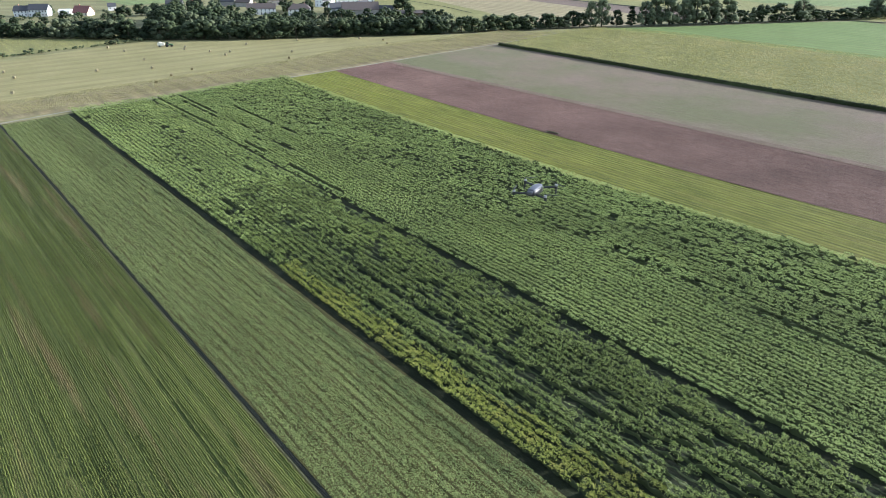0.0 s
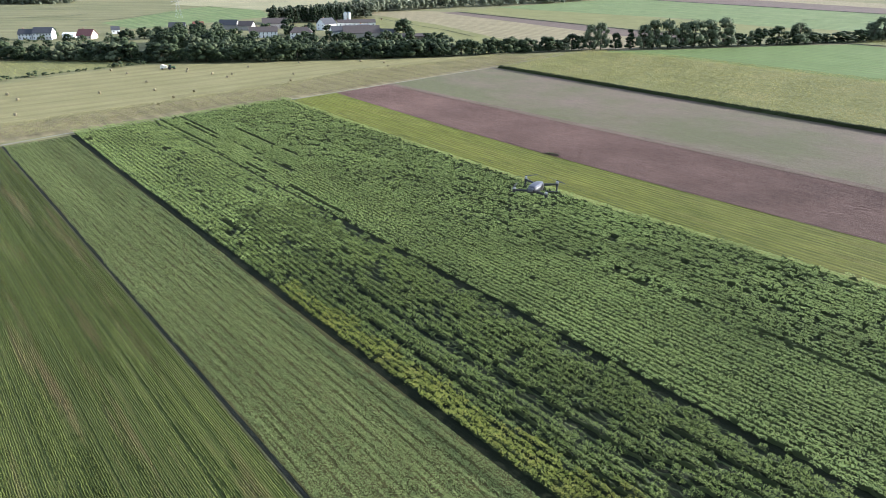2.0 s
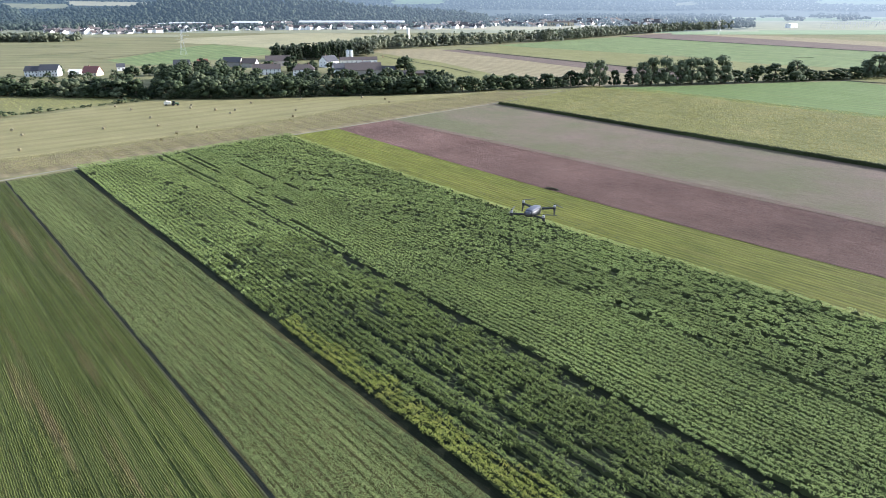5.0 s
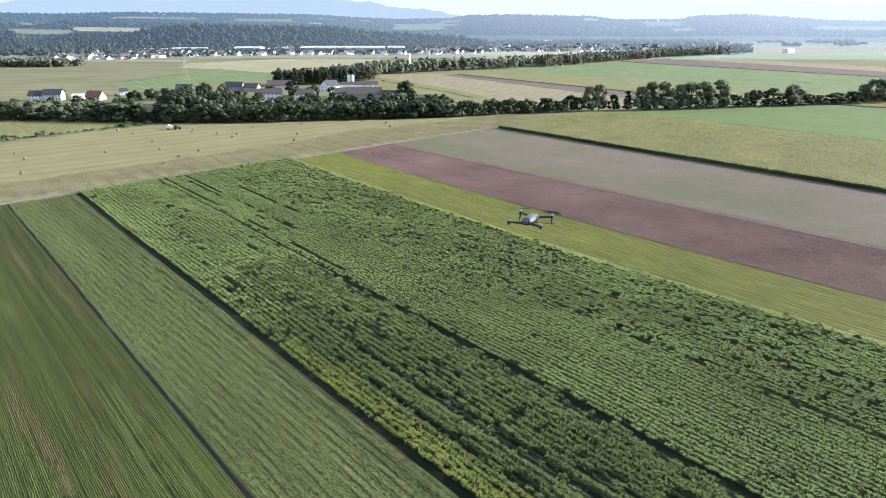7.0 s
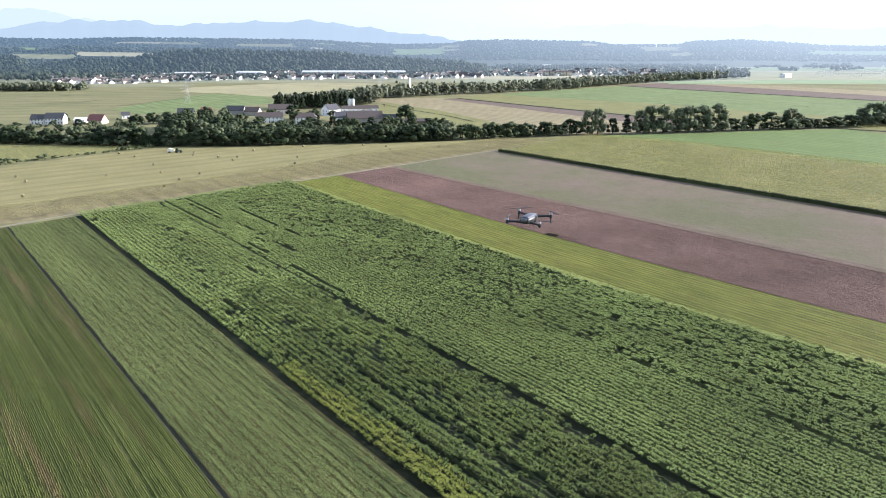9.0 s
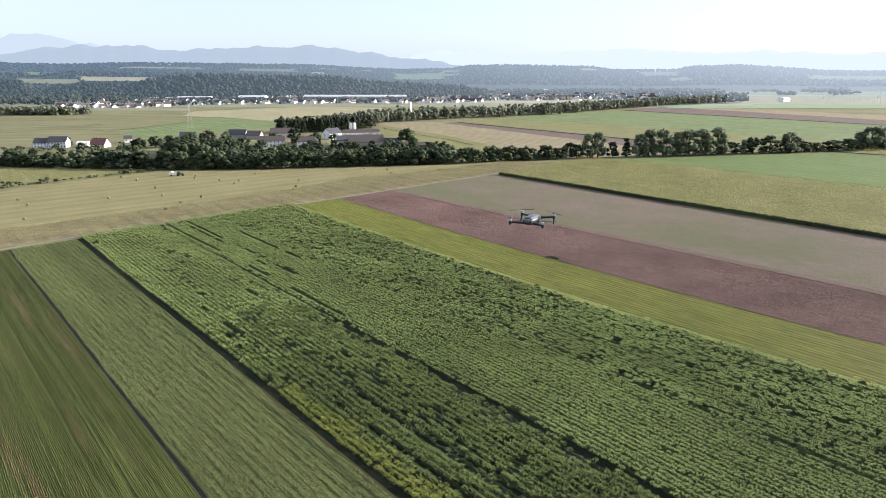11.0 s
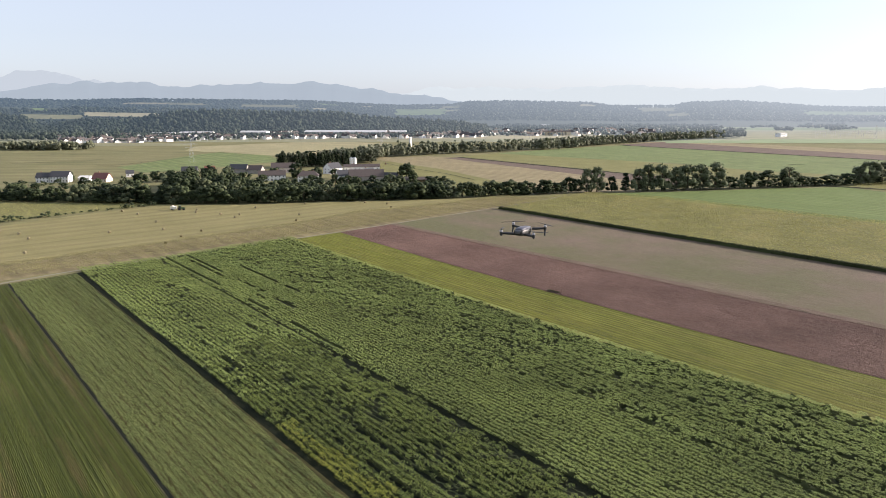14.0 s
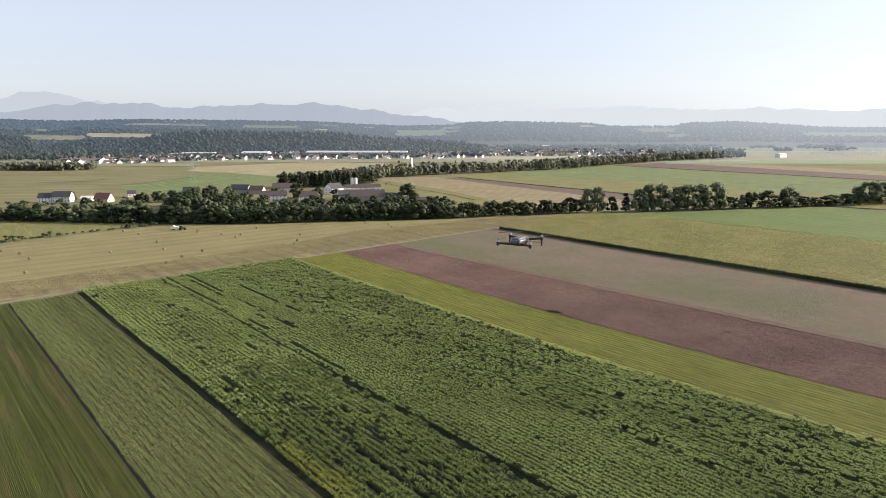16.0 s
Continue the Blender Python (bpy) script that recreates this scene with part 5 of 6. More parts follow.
def gable_roof(length, depth, eave, rise, over=0.45, thick=0.28, hip=0.0):
    bm = bmesh.new()
    L, D = length / 2 + over, depth / 2 + over
    drop = rise * over / (depth / 2)
    for sgn in (-1, 1):
        q = [(-L, sgn * D, eave - drop), (L, sgn * D, eave - drop), (L - hip, 0, eave + rise), (-L + hip, 0, eave + rise)]
        lo = [bm.verts.new((x, y, z + 0.02)) for x, y, z in q]
        hi = [bm.verts.new((x, y, z + thick)) for x, y, z in q]
        bm.faces.new(lo)
        bm.faces.new(hi)
        for k in range(4):
            bm.faces.new((lo[k], lo[(k + 1) % 4], hi[(k + 1) % 4], hi[k]))
    if hip:
        for sgn in (-1, 1):
            q = [(sgn * L, -D, eave - drop + thick), (sgn * L, D, eave - drop + thick), (sgn * (L - hip), 0, eave + rise + thick)]
            bm.faces.new([bm.verts.new(p) for p in q])
    bmesh.ops.recalc_face_normals(bm, faces=bm.faces[:])
    return bm


def window_part(parent, x, y, z, w, h, normal, name="window"):
    """A glazed window set on a wall that faces along normal, with a frame proud of it and a sill."""
    t = Matrix.Translation((x, y, z)) @ Matrix.Rotation(normal, 4, "Z")
    bm = bmesh.new()
    box(bm, -w / 2, w / 2, -0.04, 0.01, -h / 2, h / 2)
    g = part(name, bm, M_GLASS, parent)
    g.matrix_basis = t
    bm = bmesh.new()
    b = 0.13
    box(bm, -w / 2 - b, w / 2 + b, -0.07, 0.0, h / 2, h / 2 + b)
    box(bm, -w / 2 - b, -w / 2, -0.07, 0.0, -h / 2, h / 2)
    box(bm, w / 2, w / 2 + b, -0.07, 0.0, -h / 2, h / 2)
    part("frame", bm, M_FRAME, g)
    bm = bmesh.new()
    box(bm, -w / 2 - b, w / 2 + b, -0.14, 0.0, -h / 2 - 0.12, -h / 2)
    part("sill", bm, M_FRAME, g)


def house(name, x, y, turn, length, depth, eave, rise, wall, roof, label, storeys=1, windows=0, hip=0.0, chimneys=1, door=True, category="house", group="village buildings"):
    e = tagged(new(name), label, category, group)
    e.matrix_basis = pose(x, y, -0.03, 0, 0, turn)
    if hip:
        bm = bmesh.new()
        box(bm, -length / 2, length / 2, -depth / 2, depth / 2, 0, eave)
        part("wall", bm, wall, e)
    else:
        part("wall", gable_walls(length, depth, eave, rise), wall, e)
    rf = part("roof", gable_roof(length, depth, eave, rise, hip=hip), roof, e)
    for k in range(chimneys):
        bm = bmesh.new()
        cx = length * (-0.22 + 0.45 * k)
        box(bm, cx - 0.35, cx + 0.35, 0.2, 0.9, eave + rise * 0.55, eave + rise + 1.0)
        box(bm, cx - 0.43, cx + 0.43, 0.12, 0.98, eave + rise + 1.0, eave + rise + 1.15)
        part("chimney", bm, M_CHIM, rf)
    if windows:
        for st in range(storeys):
            z = (st + 0.55) * eave / storeys
            for k in range(windows):
                wx = length * ((k + 0.5) / windows - 0.5)
                if door and st == 0 and k == windows // 2:
                    bm = bmesh.new()
                    box(bm, wx - 0.55, wx + 0.55, -depth / 2 - 0.06, -depth / 2 + 0.02, 0.05, 2.1)
                    part("door", bm, M_ROOF, e)
                    continue
                window_part(e, wx, -depth / 2, z, 0.8, 1.1, 0)
        for sgn in (-1, 1):
            for st in range(storeys):
                for q in (-0.22, 0.22):
                    window_part(e, sgn * length / 2, q * depth, (st + 0.55) * eave / storeys, 0.8, 1.1, sgn * math.pi / 2)
    return e


def village():
    house("farmhouse", -331, 621, 4, 15, 9.5, 5.3, 4.0, M_WHITE, M_ROOFDARK, "white two-storey farmhouse with a dark gabled roof", 2, 6, chimneys=0)
    house("farmhouse", -345, 620, 4, 11, 8.5, 4.6, 3.4, M_WHITE, M_ROOFDARK, "lower white wing with a dark roof", 2, 4, door=False)
    house("shed", -315, 631, 4, 9, 8, 2.8, 1.6, M_WHITE, M_CONC, "low white shed with a pale roof", 1, 2, chimneys=0)
    house("cottage", -297, 624, -8, 13, 10, 3.0, 4.6, M_CREAM, M_ROOFDULL, "cottage with a large dull red tiled roof", 1, 4)
    house("cottage", -291.5, 667, 25, 6.5, 6, 3.6, 2.4, M_WHITE, M_ROOFDARK, "small white house with a dark roof", 1, 2, chimneys=0)
    house("cottage", -226, 694, 10, 9, 8, 4.4, 3.4, M_CREAM, M_ROOFRED, "house with a bright red tiled roof among trees", 1, 3)
    house("barn", -244, 690, 10, 14, 9, 4.0, 3.5, M_GREY, M_ROOFDARK, "dark barn among trees", 1, 0, chimneys=0, category="barn")
    house("barn", -201, 706, -6, 17, 10, 4.5, 4.0, M_GREY, M_ROOFDARK, "dark roofed farm barn", 1, 0, chimneys=0, category="barn")
    house("barn", -183, 700, -6, 13, 11, 4.2, 3.6, M_GREY, M_ROOF, "farm barn with a brown tiled roof", 1, 0, chimneys=0, category="barn")
    house("barn", -160, 716, 12, 23, 12, 4.8, 4.4, M_PINK, M_ROOF, "long barn with a brown roof and pale gable", 1, 0, chimneys=0, category="barn")
    house("farmhouse", -152, 634, 12, 23, 10, 5.0, 3.6, M_WHITE, M_ROOF, "white farmhouse with a brown roof beside trees", 2, 7, chimneys=2)
    house("house", -119, 629, 8, 18, 10, 5.0, 3.6, M_WHITE, M_ROOF, "white two-storey house with a hipped brown roof", 2, 5, hip=4.0, chimneys=2)
    house("house", -109, 703, 52, 15, 11, 5.6, 4.6, M_WHITE, M_ROOFDARK, "white gabled house with a dark roof", 2, 4, chimneys=1)
    house("stable", -84, 730, 12, 36, 9, 4.4, 2.4, M_WHITE, M_ROOF, "long white stable with a brown roof", 1, 8, chimneys=3)
    house("barn", -86, 640, 22, 20, 12, 4.6, 4.2, M_WHITE, M_ROOFDARK, "white farm wing with a dark roof", 1, 4, chimneys=0, category="barn")
    house("barn", -69, 633, 10, 30, 14, 4.4, 5.4, M_GREY, M_ROOF, "large farm barn with a broad dark brown roof", 1, 0, chimneys=0, category="barn")
    house("house", -70, 660, 60, 14, 10, 4.6, 4.0, M_WHITE, M_ROOFDARK, "white gabled farm building with a dark roof", 1, 2, chimneys=1)
    house("barn", -48, 640, -12, 14, 8, 3.8, 2.6, M_GREY, M_ROOFDARK, "small dark barn at the farm edge", 1, 0, chimneys=0, category="barn")


village()


def open_shed():
    e = tagged(new("open_shed"), "long open-fronted farm shed with a dark roof", "shed", "village buildings")
    e.matrix_basis = pose(-23.5, 604, 0, 0, 0, 8)
    part("roof", gable_roof(27, 9, 4.2, 1.8), M_ROOF, e)
    bm = bmesh.new()
    box(bm, -13, 13, 4.1, 4.4, 0, 4.1)
    part("back_wall", bm, M_GREY, e)
    for k in range(7):
        bm = bmesh.new()
        box(bm, -13 + k * 4.3 - 0.15, -13 + k * 4.3 + 0.15, -4.3, -4.0, 0, 4.15)
        part("post", bm, M_GREY, e)


def box_trailer():
    e = tagged(new("box_trailer"), "white box trailer parked before the open shed", "trailer")
    e.matrix_basis = pose(-24, 576, 0, 0, 0, 6)
    bm = bmesh.new()
    box(bm, -4, 4, -1.25, 1.25, 1.0, 3.6)
    part("box_body", bm, M_WHITE, e)
    bm = bmesh.new()
    box(bm, -4, 4, -1.1, 1.1, 0.75, 1.0)
    part("chassis", bm, M_ROOFDARK, e)
    for wx in (-2.6, 1.6, 2.7):
        for wy in (-1.0, 1.0):
            part("wheel", wheel_mesh(0.5, 0.3), M_ROOFDARK, e).matrix_basis = pose(wx, wy, 0.5, 90)


def wheel_mesh(rad, wid, seg=18):
    bm = bmesh.new()
    prof = [(-wid / 2, rad * 0.55), (-wid / 2, rad * 0.92), (-wid * 0.3, rad), (wid * 0.3, rad), (wid / 2, rad * 0.92), (wid / 2, rad * 0.55)]
    rings = [[bm.verts.new((q * math.cos(k * 2 * math.pi / seg), q * math.sin(k * 2 * math.pi / seg), z)) for k in range(seg)] for z, q in prof]
    for a, b in zip(rings, rings[1:]):
        for k in range(seg):
            bm.faces.new((a[k], a[(k + 1) % seg], b[(k + 1) % seg], b[k]))
    bm.faces.new(rings[0][::-1])
    bm.faces.new(rings[-1])
    bmesh.ops.recalc_face_normals(bm, faces=bm.faces[:])
    return bm


def grain_silos():
    for dx in (-1.9, 1.9):
        e = tagged(new("grain_silo"), "white farm silo with a flat cap", "silo", "farm silos")
        e.matrix_basis = pose(-97 + dx, 765, 0)
        bm = bmesh.new()
        limb(bm, (0, 0, 0), (0, 0, 10.5), 1.75, 1.75, 20)
        part("tank", bm, M_WHITE, e)
        bm = bmesh.new()
        limb(bm, (0, 0, 10.5), (0, 0, 11.4), 1.85, 0.5, 20)
        part("cap", bm, M_METAL, e)


def water_tower():
    e = tagged(new("silo_tower"), "tall pale concrete tower above the far wood", "tower")
    e.matrix_basis = pose(-54.8, 1162, 0)
    bm = bmesh.new()
    limb(bm, (0, 0, 0), (0, 0, 14.5), 2.6, 2.6, 4)
    part("shaft", bm, M_CONC, e)
    bm = bmesh.new()
    limb(bm, (0, 0, 14.5), (0, 0, 15.2), 2.8, 2.8, 4)
    part("cap", bm, M_WHITE, e)


open_shed()
box_trailer()
grain_silos()
water_tower()

# ---- bales and machine ----
M_BALE = ground_mat("baled_straw", (0.21, 0.17, 0.095), (0.29, 0.24, 0.135), (0.19, 0.155, 0.09), 0.12, 0.4, 0.4, grain=14.0)
M_BALEEND = ground_mat("bale_end_straw", (0.40, 0.35, 0.23), (0.48, 0.43, 0.30), (0.34, 0.28, 0.17), 0.1, 0.4, 0.3, grain=16.0)


def straw_bale(x, y, turn, k):
    e = tagged(new("straw_bale"), "round straw bale lying on the stubble", "bale", "straw bales")
    e.matrix_basis = pose(x, y, 0.0, 0, 0, turn)
    bm = bmesh.new()
    seg, R, L = 22, 0.64, 1.15
    prof = [(-L / 2, R - 0.09), (-L / 2 + 0.07, R), (-0.2, R + 0.012), (0.2, R + 0.012), (L / 2 - 0.07, R), (L / 2, R - 0.09)]
    rings = []
    for px, pr in prof:
        ring = []
        for q in range(seg):
            a = q * 2 * math.pi / seg
            rr = pr * (1 + 0.02 * noise.noise((math.cos(a) * 2, math.sin(a) * 2, px * 2 + k)))
            ring.append(bm.verts.new((px, rr * math.cos(a), max(0.0, 0.62 + rr * math.sin(a)))))
        rings.append(ring)
    for a, b in zip(rings, rings[1:]):
        for q in range(seg):
            bm.faces.new((a[q], a[(q + 1) % seg], b[(q + 1) % seg], b[q]))
    bmesh.ops.recalc_face_normals(bm, faces=bm.faces[:])
    part("wrapped_side", bm, M_BALE, e)
    for sx2 in (-1, 1):
        bm = bmesh.new()
        mid = bm.verts.new((sx2 * (L / 2 - 0.03), 0, 0.62))
        last = [bm.verts.new((sx2 * (L / 2 + 0.002), 0.55 * math.cos(q * 2 * math.pi / seg), 0.625 + 0.55 * math.sin(q * 2 * math.pi / seg))) for q in range(seg)]
        inner = [bm.verts.new((sx2 * (L / 2 + 0.02), 0.30 * math.cos(q * 2 * math.pi / seg), 0.625 + 0.30 * math.sin(q * 2 * math.pi / seg))) for q in range(seg)]
        for q in range(seg):
            bm.faces.new((last[q], last[(q + 1) % seg], inner[(q + 1) % seg], inner[q]))
            bm.faces.new((inner[q], inner[(q + 1) % seg], mid))
        bmesh.ops.recalc_face_normals(bm, faces=bm.faces[:])
        part("bale_end", bm, M_BALEEND, e)


BALES = [(-231.8, 369.3, 20), (-217.2, 361.4, 100), (-204.4, 347.5, 80), (-186.1, 312.2, 95), (-173.1, 365.9, 70), (-185.2, 429.9, 85), (-200.3, 442.7, 10), (-162.4, 400.1, 100), (-148.6, 374.7, 75),
         (-127, 370.6, 15), (-131.7, 353.8, 25), (-132.6, 336.1, 20), (-152.5, 437, 80), (-155.3, 446.9, 95), (-121, 457.2, 90), (-123.1, 427.6, 100), (-122.6, 416.3, 80), (-135, 429.1, 60),
         (-87.2, 427.6, 95), (-84.6, 405.6, 15), (-83.7, 393.5, 20), (-92.9, 476.4, 30), (-54, 483.1, 40), (-38.3, 476.4, 20), (-34.6, 460.7, 15), (-3.4, 476.4, 25)]
for k, (x, y, a) in enumerate(BALES):
    straw_bale(x, y, a, k)

M_TRACTOR = plain_mat("green_machine_paint", (0.05, 0.11, 0.04), 0.4)
M_TYRE = plain_mat("tyre_rubber", (0.02, 0.02, 0.02), 0.9)
M_TARP = plain_mat("cream_machine_hood", (0.74, 0.70, 0.58), 0.6)


def tractor():
    e = tagged(new("tractor"), "dark green tractor pulling a round baler", "tractor")
    e.matrix_basis = pose(-166.2, 449.5, 0, 0, 0, 6)
    bm = bmesh.new()
    box(bm, 0.2, 2.5, -0.5, 0.5, 0.9, 1.75)
    bmesh.ops.bevel(bm, geom=bm.edges[:], offset=0.12, segments=2, affect="EDGES")
    part("bonnet", bm, M_TRACTOR, e)
    bm = bmesh.new()
    box(bm, -1.3, 0.2, -0.8, 0.8, 1.0, 1.7)
    part("body", bm, M_TRACTOR, e)
    bm = bmesh.new()
    box(bm, -1.2, 0.15, -0.75, 0.75, 1.7, 2.7)
    part("cab_glass", bm, M_GLASS, e)
    bm = bmesh.new()
    box(bm, -1.35, 0.25, -0.85, 0.85, 2.7, 2.85)
    part("cab_roof", bm, M_TRACTOR, e)
    for wx, wy, wr in ((-0.8, -0.95, 0.85), (-0.8, 0.95, 0.85), (1.8, -0.85, 0.6), (1.8, 0.85, 0.6)):
        w = part("wheel", wheel_mesh(wr, 0.45), M_TYRE, e)
        w.matrix_basis = pose(wx, wy, wr, 90)
        part("rim", wheel_mesh(wr * 0.54, 0.3, 12), M_TARP, w)


def baler():
    e = tagged(new("baler"), "cream round baler with open sides behind a tractor", "baler")
    e.matrix_basis = pose(-171.2, 449.0, 0, 0, 0, 6)
    bm = bmesh.new()
    limb(bm, (0, -1.2, 1.65), (0, 1.2, 1.65), 1.3, 1.3, 18)
    part("drum", bm, M_TARP, e)
    bm = bmesh.new()
    box(bm, 0.6, 2.6, -1.1, 1.1, 0.9, 2.4)
    part("hood", bm, M_TARP, e)
    bm = bmesh.new()
    box(bm, 2.6, 3.7, -0.08, 0.08, 0.55, 0.75)
    part("drawbar", bm, M_ROOFDARK, e)
    for wy in (-1.25, 1.25):
        part("wheel", wheel_mesh(0.55, 0.4), M_TYRE, e).matrix_basis = pose(0, wy, 0.55, 90)


tractor()
baler()


# ---- the distant town, lines and masts ----
B_PATCHES = [B_FIELDS[0], B_FIELDS[1], B_FIELDS[2]]


def far_patch(px0, px1, py0, py1, k, label, skew=0.0):
    pts = [spot(px0, py1), spot(px1, py1), spot(px1 + skew, py0), spot(px0 + skew, py0)]
    bm = bmesh.new()
    bm.faces.new([bm.verts.new((x, y, 0.3 + 0.02 * k)) for x, y in pts])
    return tagged(part("backdrop_field", bm, B_PATCHES[k]), label, "field", "", "structure")


for q in ((820, 1060, 276, 283, 1, 10), (1060, 1180, 262, 266, 1, 0), (1180, 1568, 263, 268, 0, 0), (1330, 1640, 284, 291, 0, 0), (1320, 1640, 270, 284, 2, 0), (1180, 1330, 286, 291, 0, 0), (440, 800, 284, 289, 2, 0), (560, 800, 278, 283, 1, 0), (-60, 330, 291, 296, 2, 20), (960, 1180, 284, 288, 0, 0), (1400, 1640, 257, 261, 2, 0), (640, 820, 251, 255, 0, 20)):
    far_patch(*q[:5], "hazy strip of far farmland", q[5])
def town():
    r = np.random.default_rng(61)
    walls, roofs = (M_WHITE, M_WHITE, M_PINK, M_WHITE), (M_ROOF, M_ROOFDARK, M_ROOFTOWN, M_ROOFTOWN)
    kinds = []
    for k in range(6):
        L, D, E = 11 + 2 * (k % 3), 9, (3.2, 5.4, 4.4)[k % 3]
        e = tagged(new("town_house"), "small pale house with a pitched roof in a distant town", "house", "town houses")
        part("wall", gable_walls(L, D, E, 3.6), walls[k % 4], e)
        part("roof", gable_roof(L, D, E, 3.6), roofs[(k * 3) % 4], e)
        kinds.append(e)
    used = set()
    for k in range(400):
        px = (105 + 275 * r.random()) if k < 110 else (380 + 480 * r.random()) if k < 300 else (860 + 340 * r.random())
        py = town_front(px) - 10 * r.random() ** 1.6
        x, y = spot(px, py)
        m = pose(x, y, 0, 0, 0, r.choice([-60, -45, -30, 40, 55, 65]) + r.normal(0, 6))
        q = int(r.integers(6))
        if q not in used:
            used.add(q)
            kinds[q].matrix_basis = m
        else:
            copy_thing(kinds[q], m)


def long_hall(px0, px1, py, h, label, roof=None):
    (x0, y0), (x1, y1) = spot(px0, py), spot(px1, py)
    house("factory_hall", (x0 + x1) / 2, (y0 + y1) / 2, 0, x1 - x0, 40, h - 4.5, 3.0, M_CONC, roof or M_HALLROOF, label, 1, 0, chimneys=0, door=False, category="factory", group="factory halls")


def pylon(px, py, h):
    """Lattice mast: four tapering legs with braces and three crossarms."""
    x, y = spot(px, py)
    e = tagged(new("pylon"), "grey steel lattice power pylon in the fields", "pylon", "power pylons")
    e.matrix_basis = pose(x, y, 0, 0, 0, 35)
    lv = [(0, 3.0), (0.35, 1.9), (0.62, 1.1), (0.82, 0.7), (1.0, 0.15)]
    for sx2, sy2 in ((-1, -1), (1, -1), (1, 1), (-1, 1)):
        bm = bmesh.new()
        for (f0, w0), (f1, w1) in zip(lv, lv[1:]):
            limb(bm, (sx2 * w0, sy2 * w0, f0 * h), (sx2 * w1, sy2 * w1, f1 * h), 0.06, 0.05, 4)
        part("leg", bm, M_METAL, e)
    bm = bmesh.new()
    for (f0, w0), (f1, w1) in zip(lv, lv[1:]):
        for a0, a1 in (((-1, -1), (1, -1)), ((1, -1), (1, 1)), ((1, 1), (-1, 1)), ((-1, 1), (-1, -1))):
            limb(bm, (a0[0] * w0, a0[1] * w0, f0 * h), (a1[0] * w1, a1[1] * w1, f1 * h), 0.03, 0.03, 3)
            limb(bm, (a1[0] * w0, a1[1] * w0, f0 * h), (a0[0] * w1, a0[1] * w1, f1 * h), 0.03, 0.03, 3)
    part("brace", bm, M_METAL, e)
    for f, w in ((0.64, 7.0), (0.77, 8.5), (0.90, 5.5)):
        bm = bmesh.new()
        limb(bm, (-w, 0, f * h), (w, 0, f * h), 0.07, 0.07, 4)
        limb(bm, (-w, 0, f * h), (0, 0, f * h + 1.6), 0.03, 0.03, 3)
        limb(bm, (w, 0, f * h), (0, 0, f * h + 1.6), 0.03, 0.03, 3)
        part("crossarm", bm, M_METAL, e)


def rail_masts():
    """Overhead-line masts along the railway, with their brackets."""
    first = None
    for k in range(46):
        px = 28 + k * 26
        py = 291 - 7 * min(1, k / 22)
        x, y = spot(px, py)
        m = pose(x, y, 0, 0, 0, 20)
        if first:
            copy_thing(first, m)
            continue
        e = tagged(new("rail_mast"), "steel overhead-line mast beside the railway", "mast", "railway masts")
        e.matrix_basis = m
        bm = bmesh.new()
        limb(bm, (0, 0, 0), (0, 0, 8.6), 0.22, 0.16, 6)
        part("pole", bm, M_METAL, e)
        bm = bmesh.new()
        limb(bm, (0, 0, 6.2), (0, -3.2, 7.6), 0.07, 0.06, 4)
        limb(bm, (0, 0, 7.9), (0, -3.2, 7.6), 0.06, 0.06, 4)
        part("bracket", bm, M_METAL, e)
        first = e


def substation():
    x, y = spot(1384, 280)
    house("switch_house", x, y, 30, 22, 13, 8, 1.0, M_WHITE, M_CONC, "white flat-roofed substation building", 2, 6, chimneys=0, category="building")
    for j in range(3):
        for k in range(9):
            gx, gy = spot(1440 + k * 13.5 + j * 4, 281 - j * 4)
            e = tagged(new("portal_frame"), "grey steel portal frame of a substation", "gantry", "substation frames")
            e.matrix_basis = pose(gx, gy, 0, 0, 0, 0)
            for q in (-6, 6):
                bm = bmesh.new()
                limb(bm, (q, 0, 0), (q, 0, 9.5), 0.2, 0.14, 5)
                part("post", bm, M_METAL, e)
            bm = bmesh.new()
            limb(bm, (-6.5, 0, 9.4), (6.5, 0, 9.4), 0.22, 0.22, 4)
            part("beam", bm, M_METAL, e)


def apartment_row():
    for k in range(5):
        x, y = spot(966 + k * 10, 277)
        house("apartment_block", x, y, 0, 11, 12, 8.5, 2.2, M_CREAM, M_ROOF, "ochre apartment block with a red roof in the town", 3, 3, chimneys=0, category="house", group="apartment blocks")


def church():
    x, y = spot(777, 270)
    e = tagged(new("church_tower"), "pale church tower with a pointed spire", "church")
    e.matrix_basis = pose(x, y, 0)
    bm = bmesh.new()
    box(bm, -3, 3, -3, 3, 0, 17)
    part("tower", bm, M_WHITE, e)
    bm = bmesh.new()
    limb(bm, (0, 0, 17), (0, 0, 31), 3.6, 0.1, 4)
    part("spire", bm, M_ROOFDARK, e)


town()
long_hall(270, 308, 277, 8.0, "pale factory hall behind the town")
long_hall(320, 377, 277, 10.0, "long white factory hall behind the town")
long_hall(428, 474, 277, 12, "white factory hall behind the town")
long_hall(542, 685, 277, 13, "very long white factory hall behind the town")
long_hall(690, 720, 276, 12, "pale hall beside the factory")
long_hall(1075, 1120, 259, 10, "grey industrial hall far off", M_ROOFDARK)
long_hall(955, 985, 262, 9, "pale industrial hall far off")
for px, py, h in ((336, 325, 27), (676, 308, 27), (1260, 291, 30), (1551, 287, 30)):
    pylon(px, py, h)
rail_masts()
substation()
apartment_row()
church()

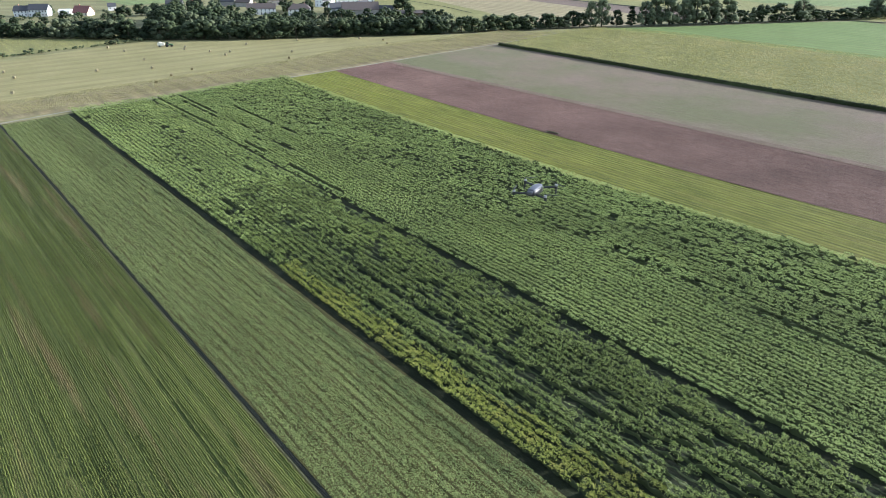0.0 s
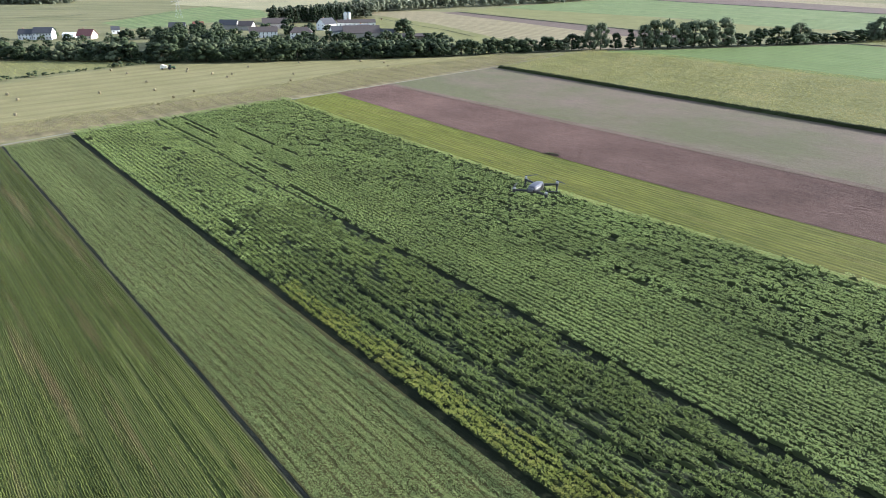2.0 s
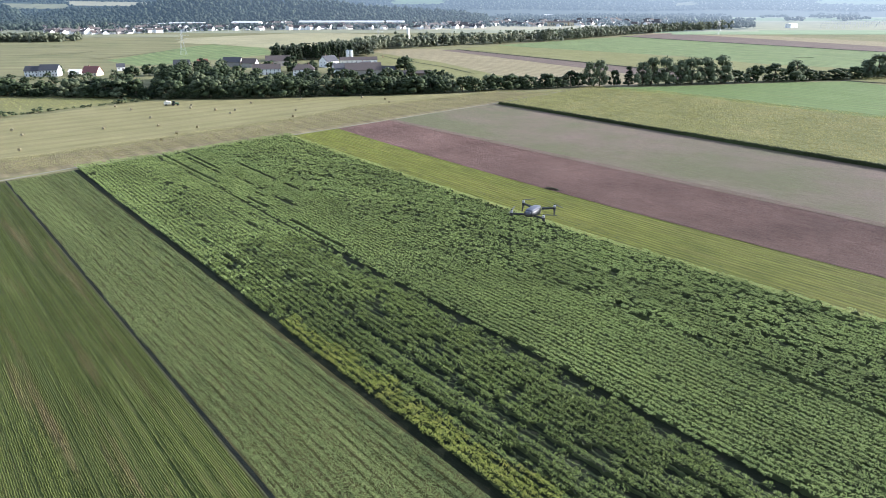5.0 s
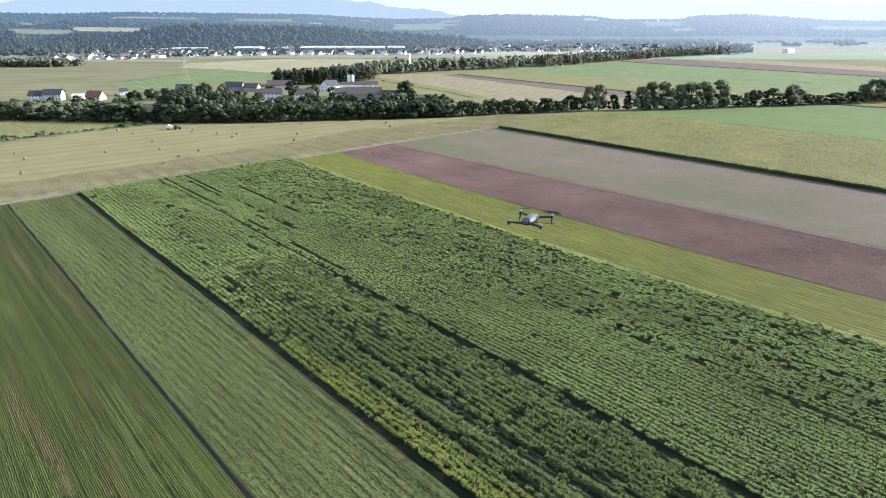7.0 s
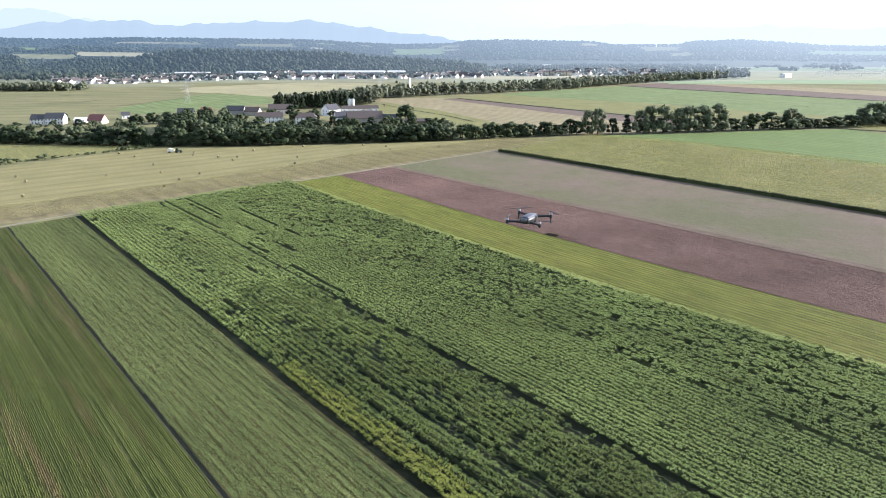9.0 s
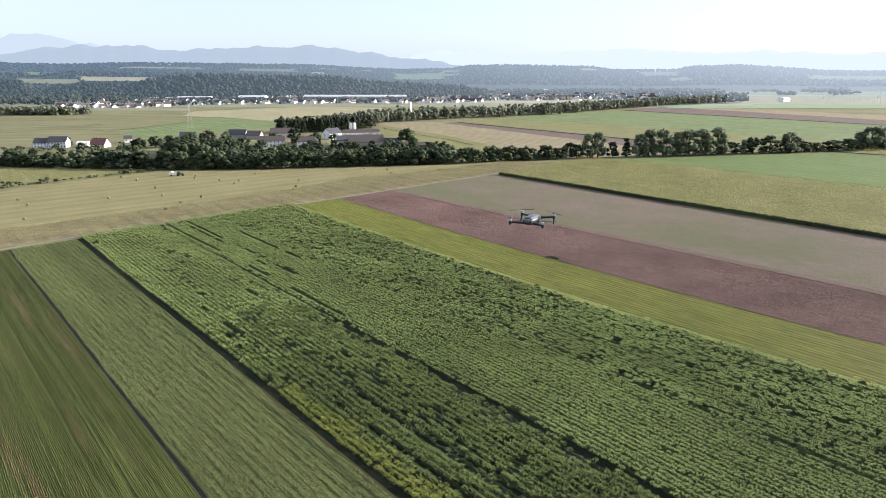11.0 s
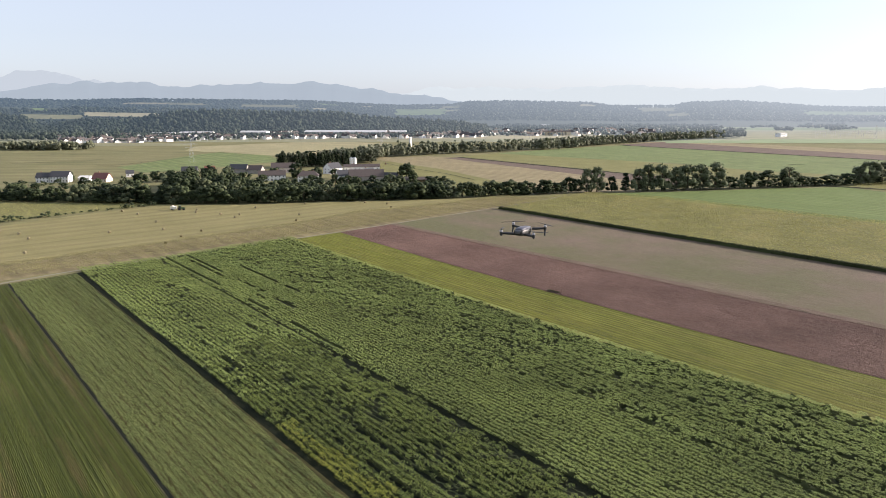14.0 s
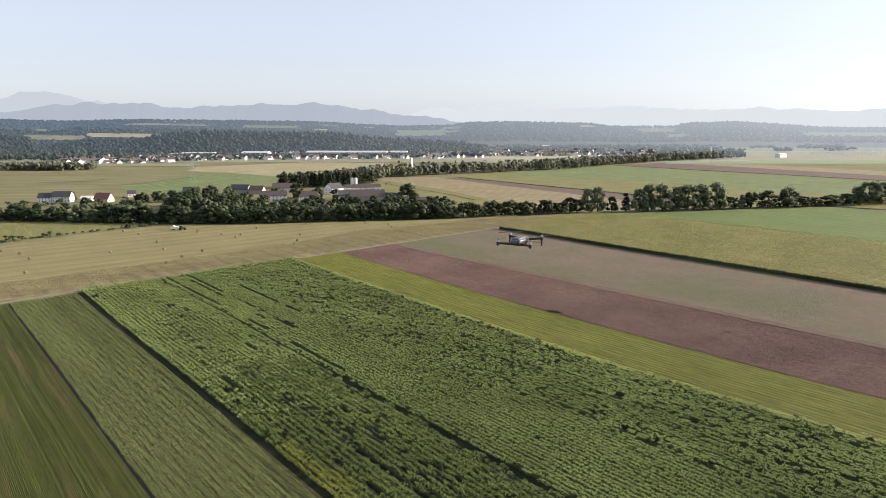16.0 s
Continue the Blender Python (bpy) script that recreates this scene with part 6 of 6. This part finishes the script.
# ---- small marks in the near fields ----
L_WEED = leaf_mat("weed_leaf", (0.045, 0.05, 0.022), (0.085, 0.085, 0.04), None, trans=0.1)


def weed_heap(x, y, turn, length, label, name="weed_heap"):
    """A low bank of weeds and soil."""
    r = np.random.default_rng(int(x * 10))
    k = 90
    u = r.random(k) * 2 - 1
    c, s2 = math.cos(radians(turn)), math.sin(radians(turn))
    px2, py2 = u * length / 2, r.normal(0, 0.3, k)
    v, f = tuft_leaves(x + px2 * c - py2 * s2, y + px2 * s2 + py2 * c, 0.0, 0.4 * (1 - u * u) + 0.15, 8, 0.4, 0.3, 0.3, 0.2, 0.5, r)
    return stuff(name, v, f, L_WEED, label, "weeds")


weed_heap(38.4, 246.2, -40, 5.0, "dark weedy soil heap at the grass edge")
weed_heap(391, 806, 0, 20, "dark weedy bank in the far green field")

# ---- the hovering quadcopter ----
M_SHELL = plain_mat("grey_drone_shell", (0.09, 0.092, 0.112), 0.42, 0.1, 0.05, 20)
M_SHELL.node_tree.nodes["Principled BSDF"].inputs["Specular IOR Level"].default_value = 0.25
M_DARK = plain_mat("dark_drone_plastic", (0.014, 0.015, 0.018), 0.45, 0, 0.05, 20)
M_LIGHTP = plain_mat("light_grey_plastic", (0.09, 0.093, 0.105), 0.4, 0, 0.04, 20)
M_MOTOR = plain_mat("motor_metal", (0.30, 0.30, 0.32), 0.35, 0.6, 0.04, 20)


def loft(sections, seg=14):
    """Rounded-box sections (x, half width, half height, centre z, corner power) joined along x."""
    bm = bmesh.new()
    rings = []
    for x, hw, hh, cz, p in sections:
        ring = []
        for k in range(seg):
            a = 2 * math.pi * (k + 0.5) / seg
            c, s = math.cos(a), math.sin(a)
            ring.append(bm.verts.new((x, hw * math.copysign(abs(c) ** p, c), cz + hh * math.copysign(abs(s) ** p, s))))
        rings.append(ring)
    for a, b in zip(rings, rings[1:]):
        for k in range(seg):
            bm.faces.new((a[k], a[(k + 1) % seg], b[(k + 1) % seg], b[k]))
    bm.faces.new(rings[0][::-1])
    bm.faces.new(rings[-1])
    bmesh.ops.recalc_face_normals(bm, faces=bm.faces[:])
    for f in bm.faces:
        f.smooth = True
    return bm


def quadcopter(m):
    """Folding camera drone, nose along +x."""
    e = tagged(new("quadcopter_drone"), "grey folding camera quadcopter hovering above the fields", "drone")
    e.matrix_basis = m
    part("body", loft([(-0.105, 0.022, 0.013, 0.004, 0.6), (-0.098, 0.033, 0.021, 0.004, 0.6), (-0.05, 0.038, 0.028, 0.002, 0.6), (0.0, 0.039, 0.029, 0.0, 0.6), (0.05, 0.036, 0.027, 0.0, 0.6), (0.082, 0.030, 0.022, 0.0, 0.6), (0.098, 0.022, 0.014, -0.002, 0.7)]), M_DARK, e)
    part("top_shell", loft([(-0.095, 0.022, 0.007, 0.026, 0.7), (-0.08, 0.030, 0.010, 0.027, 0.7), (0.0, 0.032, 0.011, 0.028, 0.7), (0.06, 0.029, 0.010, 0.024, 0.7), (0.09, 0.020, 0.006, 0.022, 0.7)]), M_SHELL, e, "smooth light grey top shell")
    part("battery", loft([(-0.110, 0.020, 0.012, 0.010, 0.5), (-0.100, 0.024, 0.016, 0.010, 0.5), (-0.06, 0.026, 0.018, 0.012, 0.5)]), M_LIGHTP, e, "pale rear battery cover")
    for fx, sgn in ((1, -1), (1, 1), (-1, -1), (-1, 1)):
        root = Vector((0.062 * fx, 0.040 * sgn, 0.014 if fx > 0 else -0.012))
        tip = Vector((0.100 * fx if fx > 0 else -0.112, 0.128 * sgn, 0.020 if fx > 0 else -0.006))
        bm = bmesh.new()
        limb(bm, root, tip, 0.0100, 0.0075, 8)
        arm = part("arm", bm, M_DARK, e)
        bm = bmesh.new()
        limb(bm, tip + Vector((0, 0, -0.014)), tip + Vector((0, 0, 0.008)), 0.0120, 0.0120, 14)
        part("motor_mount", bm, M_DARK, arm)
        bm = bmesh.new()
        limb(bm, tip + Vector((0, 0, 0.010)), tip + Vector((0, 0, 0.022)), 0.0115, 0.0100, 14)
        part("motor", bm, M_MOTOR, arm)
        bm = bmesh.new()
        if fx > 0:
            limb(bm, tip + Vector((0, 0, -0.012)), tip + Vector((-0.010, 0.004 * sgn, -0.056)), 0.0070, 0.005, 8)
        else:
            limb(bm, tip + Vector((0, 0, -0.012)), tip + Vector((0.0, 0.0, -0.020)), 0.008, 0.006, 8)
        part("landing_leg", bm, M_DARK, arm)
        bm = bmesh.new()
        a0 = 0.6 + 1.1 * fx + 0.7 * sgn
        for half in (0, math.pi):
            d = Vector((math.cos(a0 + half), math.sin(a0 + half), 0))
            q = Vector((-d.y, d.x, 0))
            top = tip + Vector((0, 0, 0.030))
            secs = [(0.008, 0.0025, 0.001), (0.03, 0.005, 0.002), (0.06, 0.004, 0.0015), (0.100, 0.002, 0.001)]
            prev = None
            for rr, hw, tw in secs:
                now = [bm.verts.new(top + d * rr + q * hw + Vector((0, 0, tw))), bm.verts.new(top + d * rr - q * hw - Vector((0, 0, tw))),
                       bm.verts.new(top + d * rr - q * hw - Vector((0, 0, tw + 0.0012))), bm.verts.new(top + d * rr + q * hw + Vector((0, 0, tw - 0.0012)))]
                if prev:
                    for k in range(4):
                        bm.faces.new((prev[k], prev[(k + 1) % 4], now[(k + 1) % 4], now[k]))
                prev = now
        limb(bm, tip + Vector((0, 0, 0.026)), tip + Vector((0, 0, 0.034)), 0.006, 0.005, 8)
        bmesh.ops.recalc_face_normals(bm, faces=bm.faces[:])
        part("propeller", bm, M_DARK, arm)
    part("gimbal", loft([(0.085, 0.016, 0.014, -0.030, 0.8), (0.100, 0.018, 0.016, -0.030, 0.8), (0.112, 0.014, 0.014, -0.030, 0.8)]), M_LIGHTP, e)
    bm = bmesh.new()
    limb(bm, (0.112, 0, -0.030), (0.122, 0, -0.030), 0.010, 0.009, 12)
    part("lens", bm, M_GLASS, e)
    return e


quadcopter(pose(0.619, 4.377, 63.431, 0, 0, 60) @ Matrix.Scale(0.84, 4))
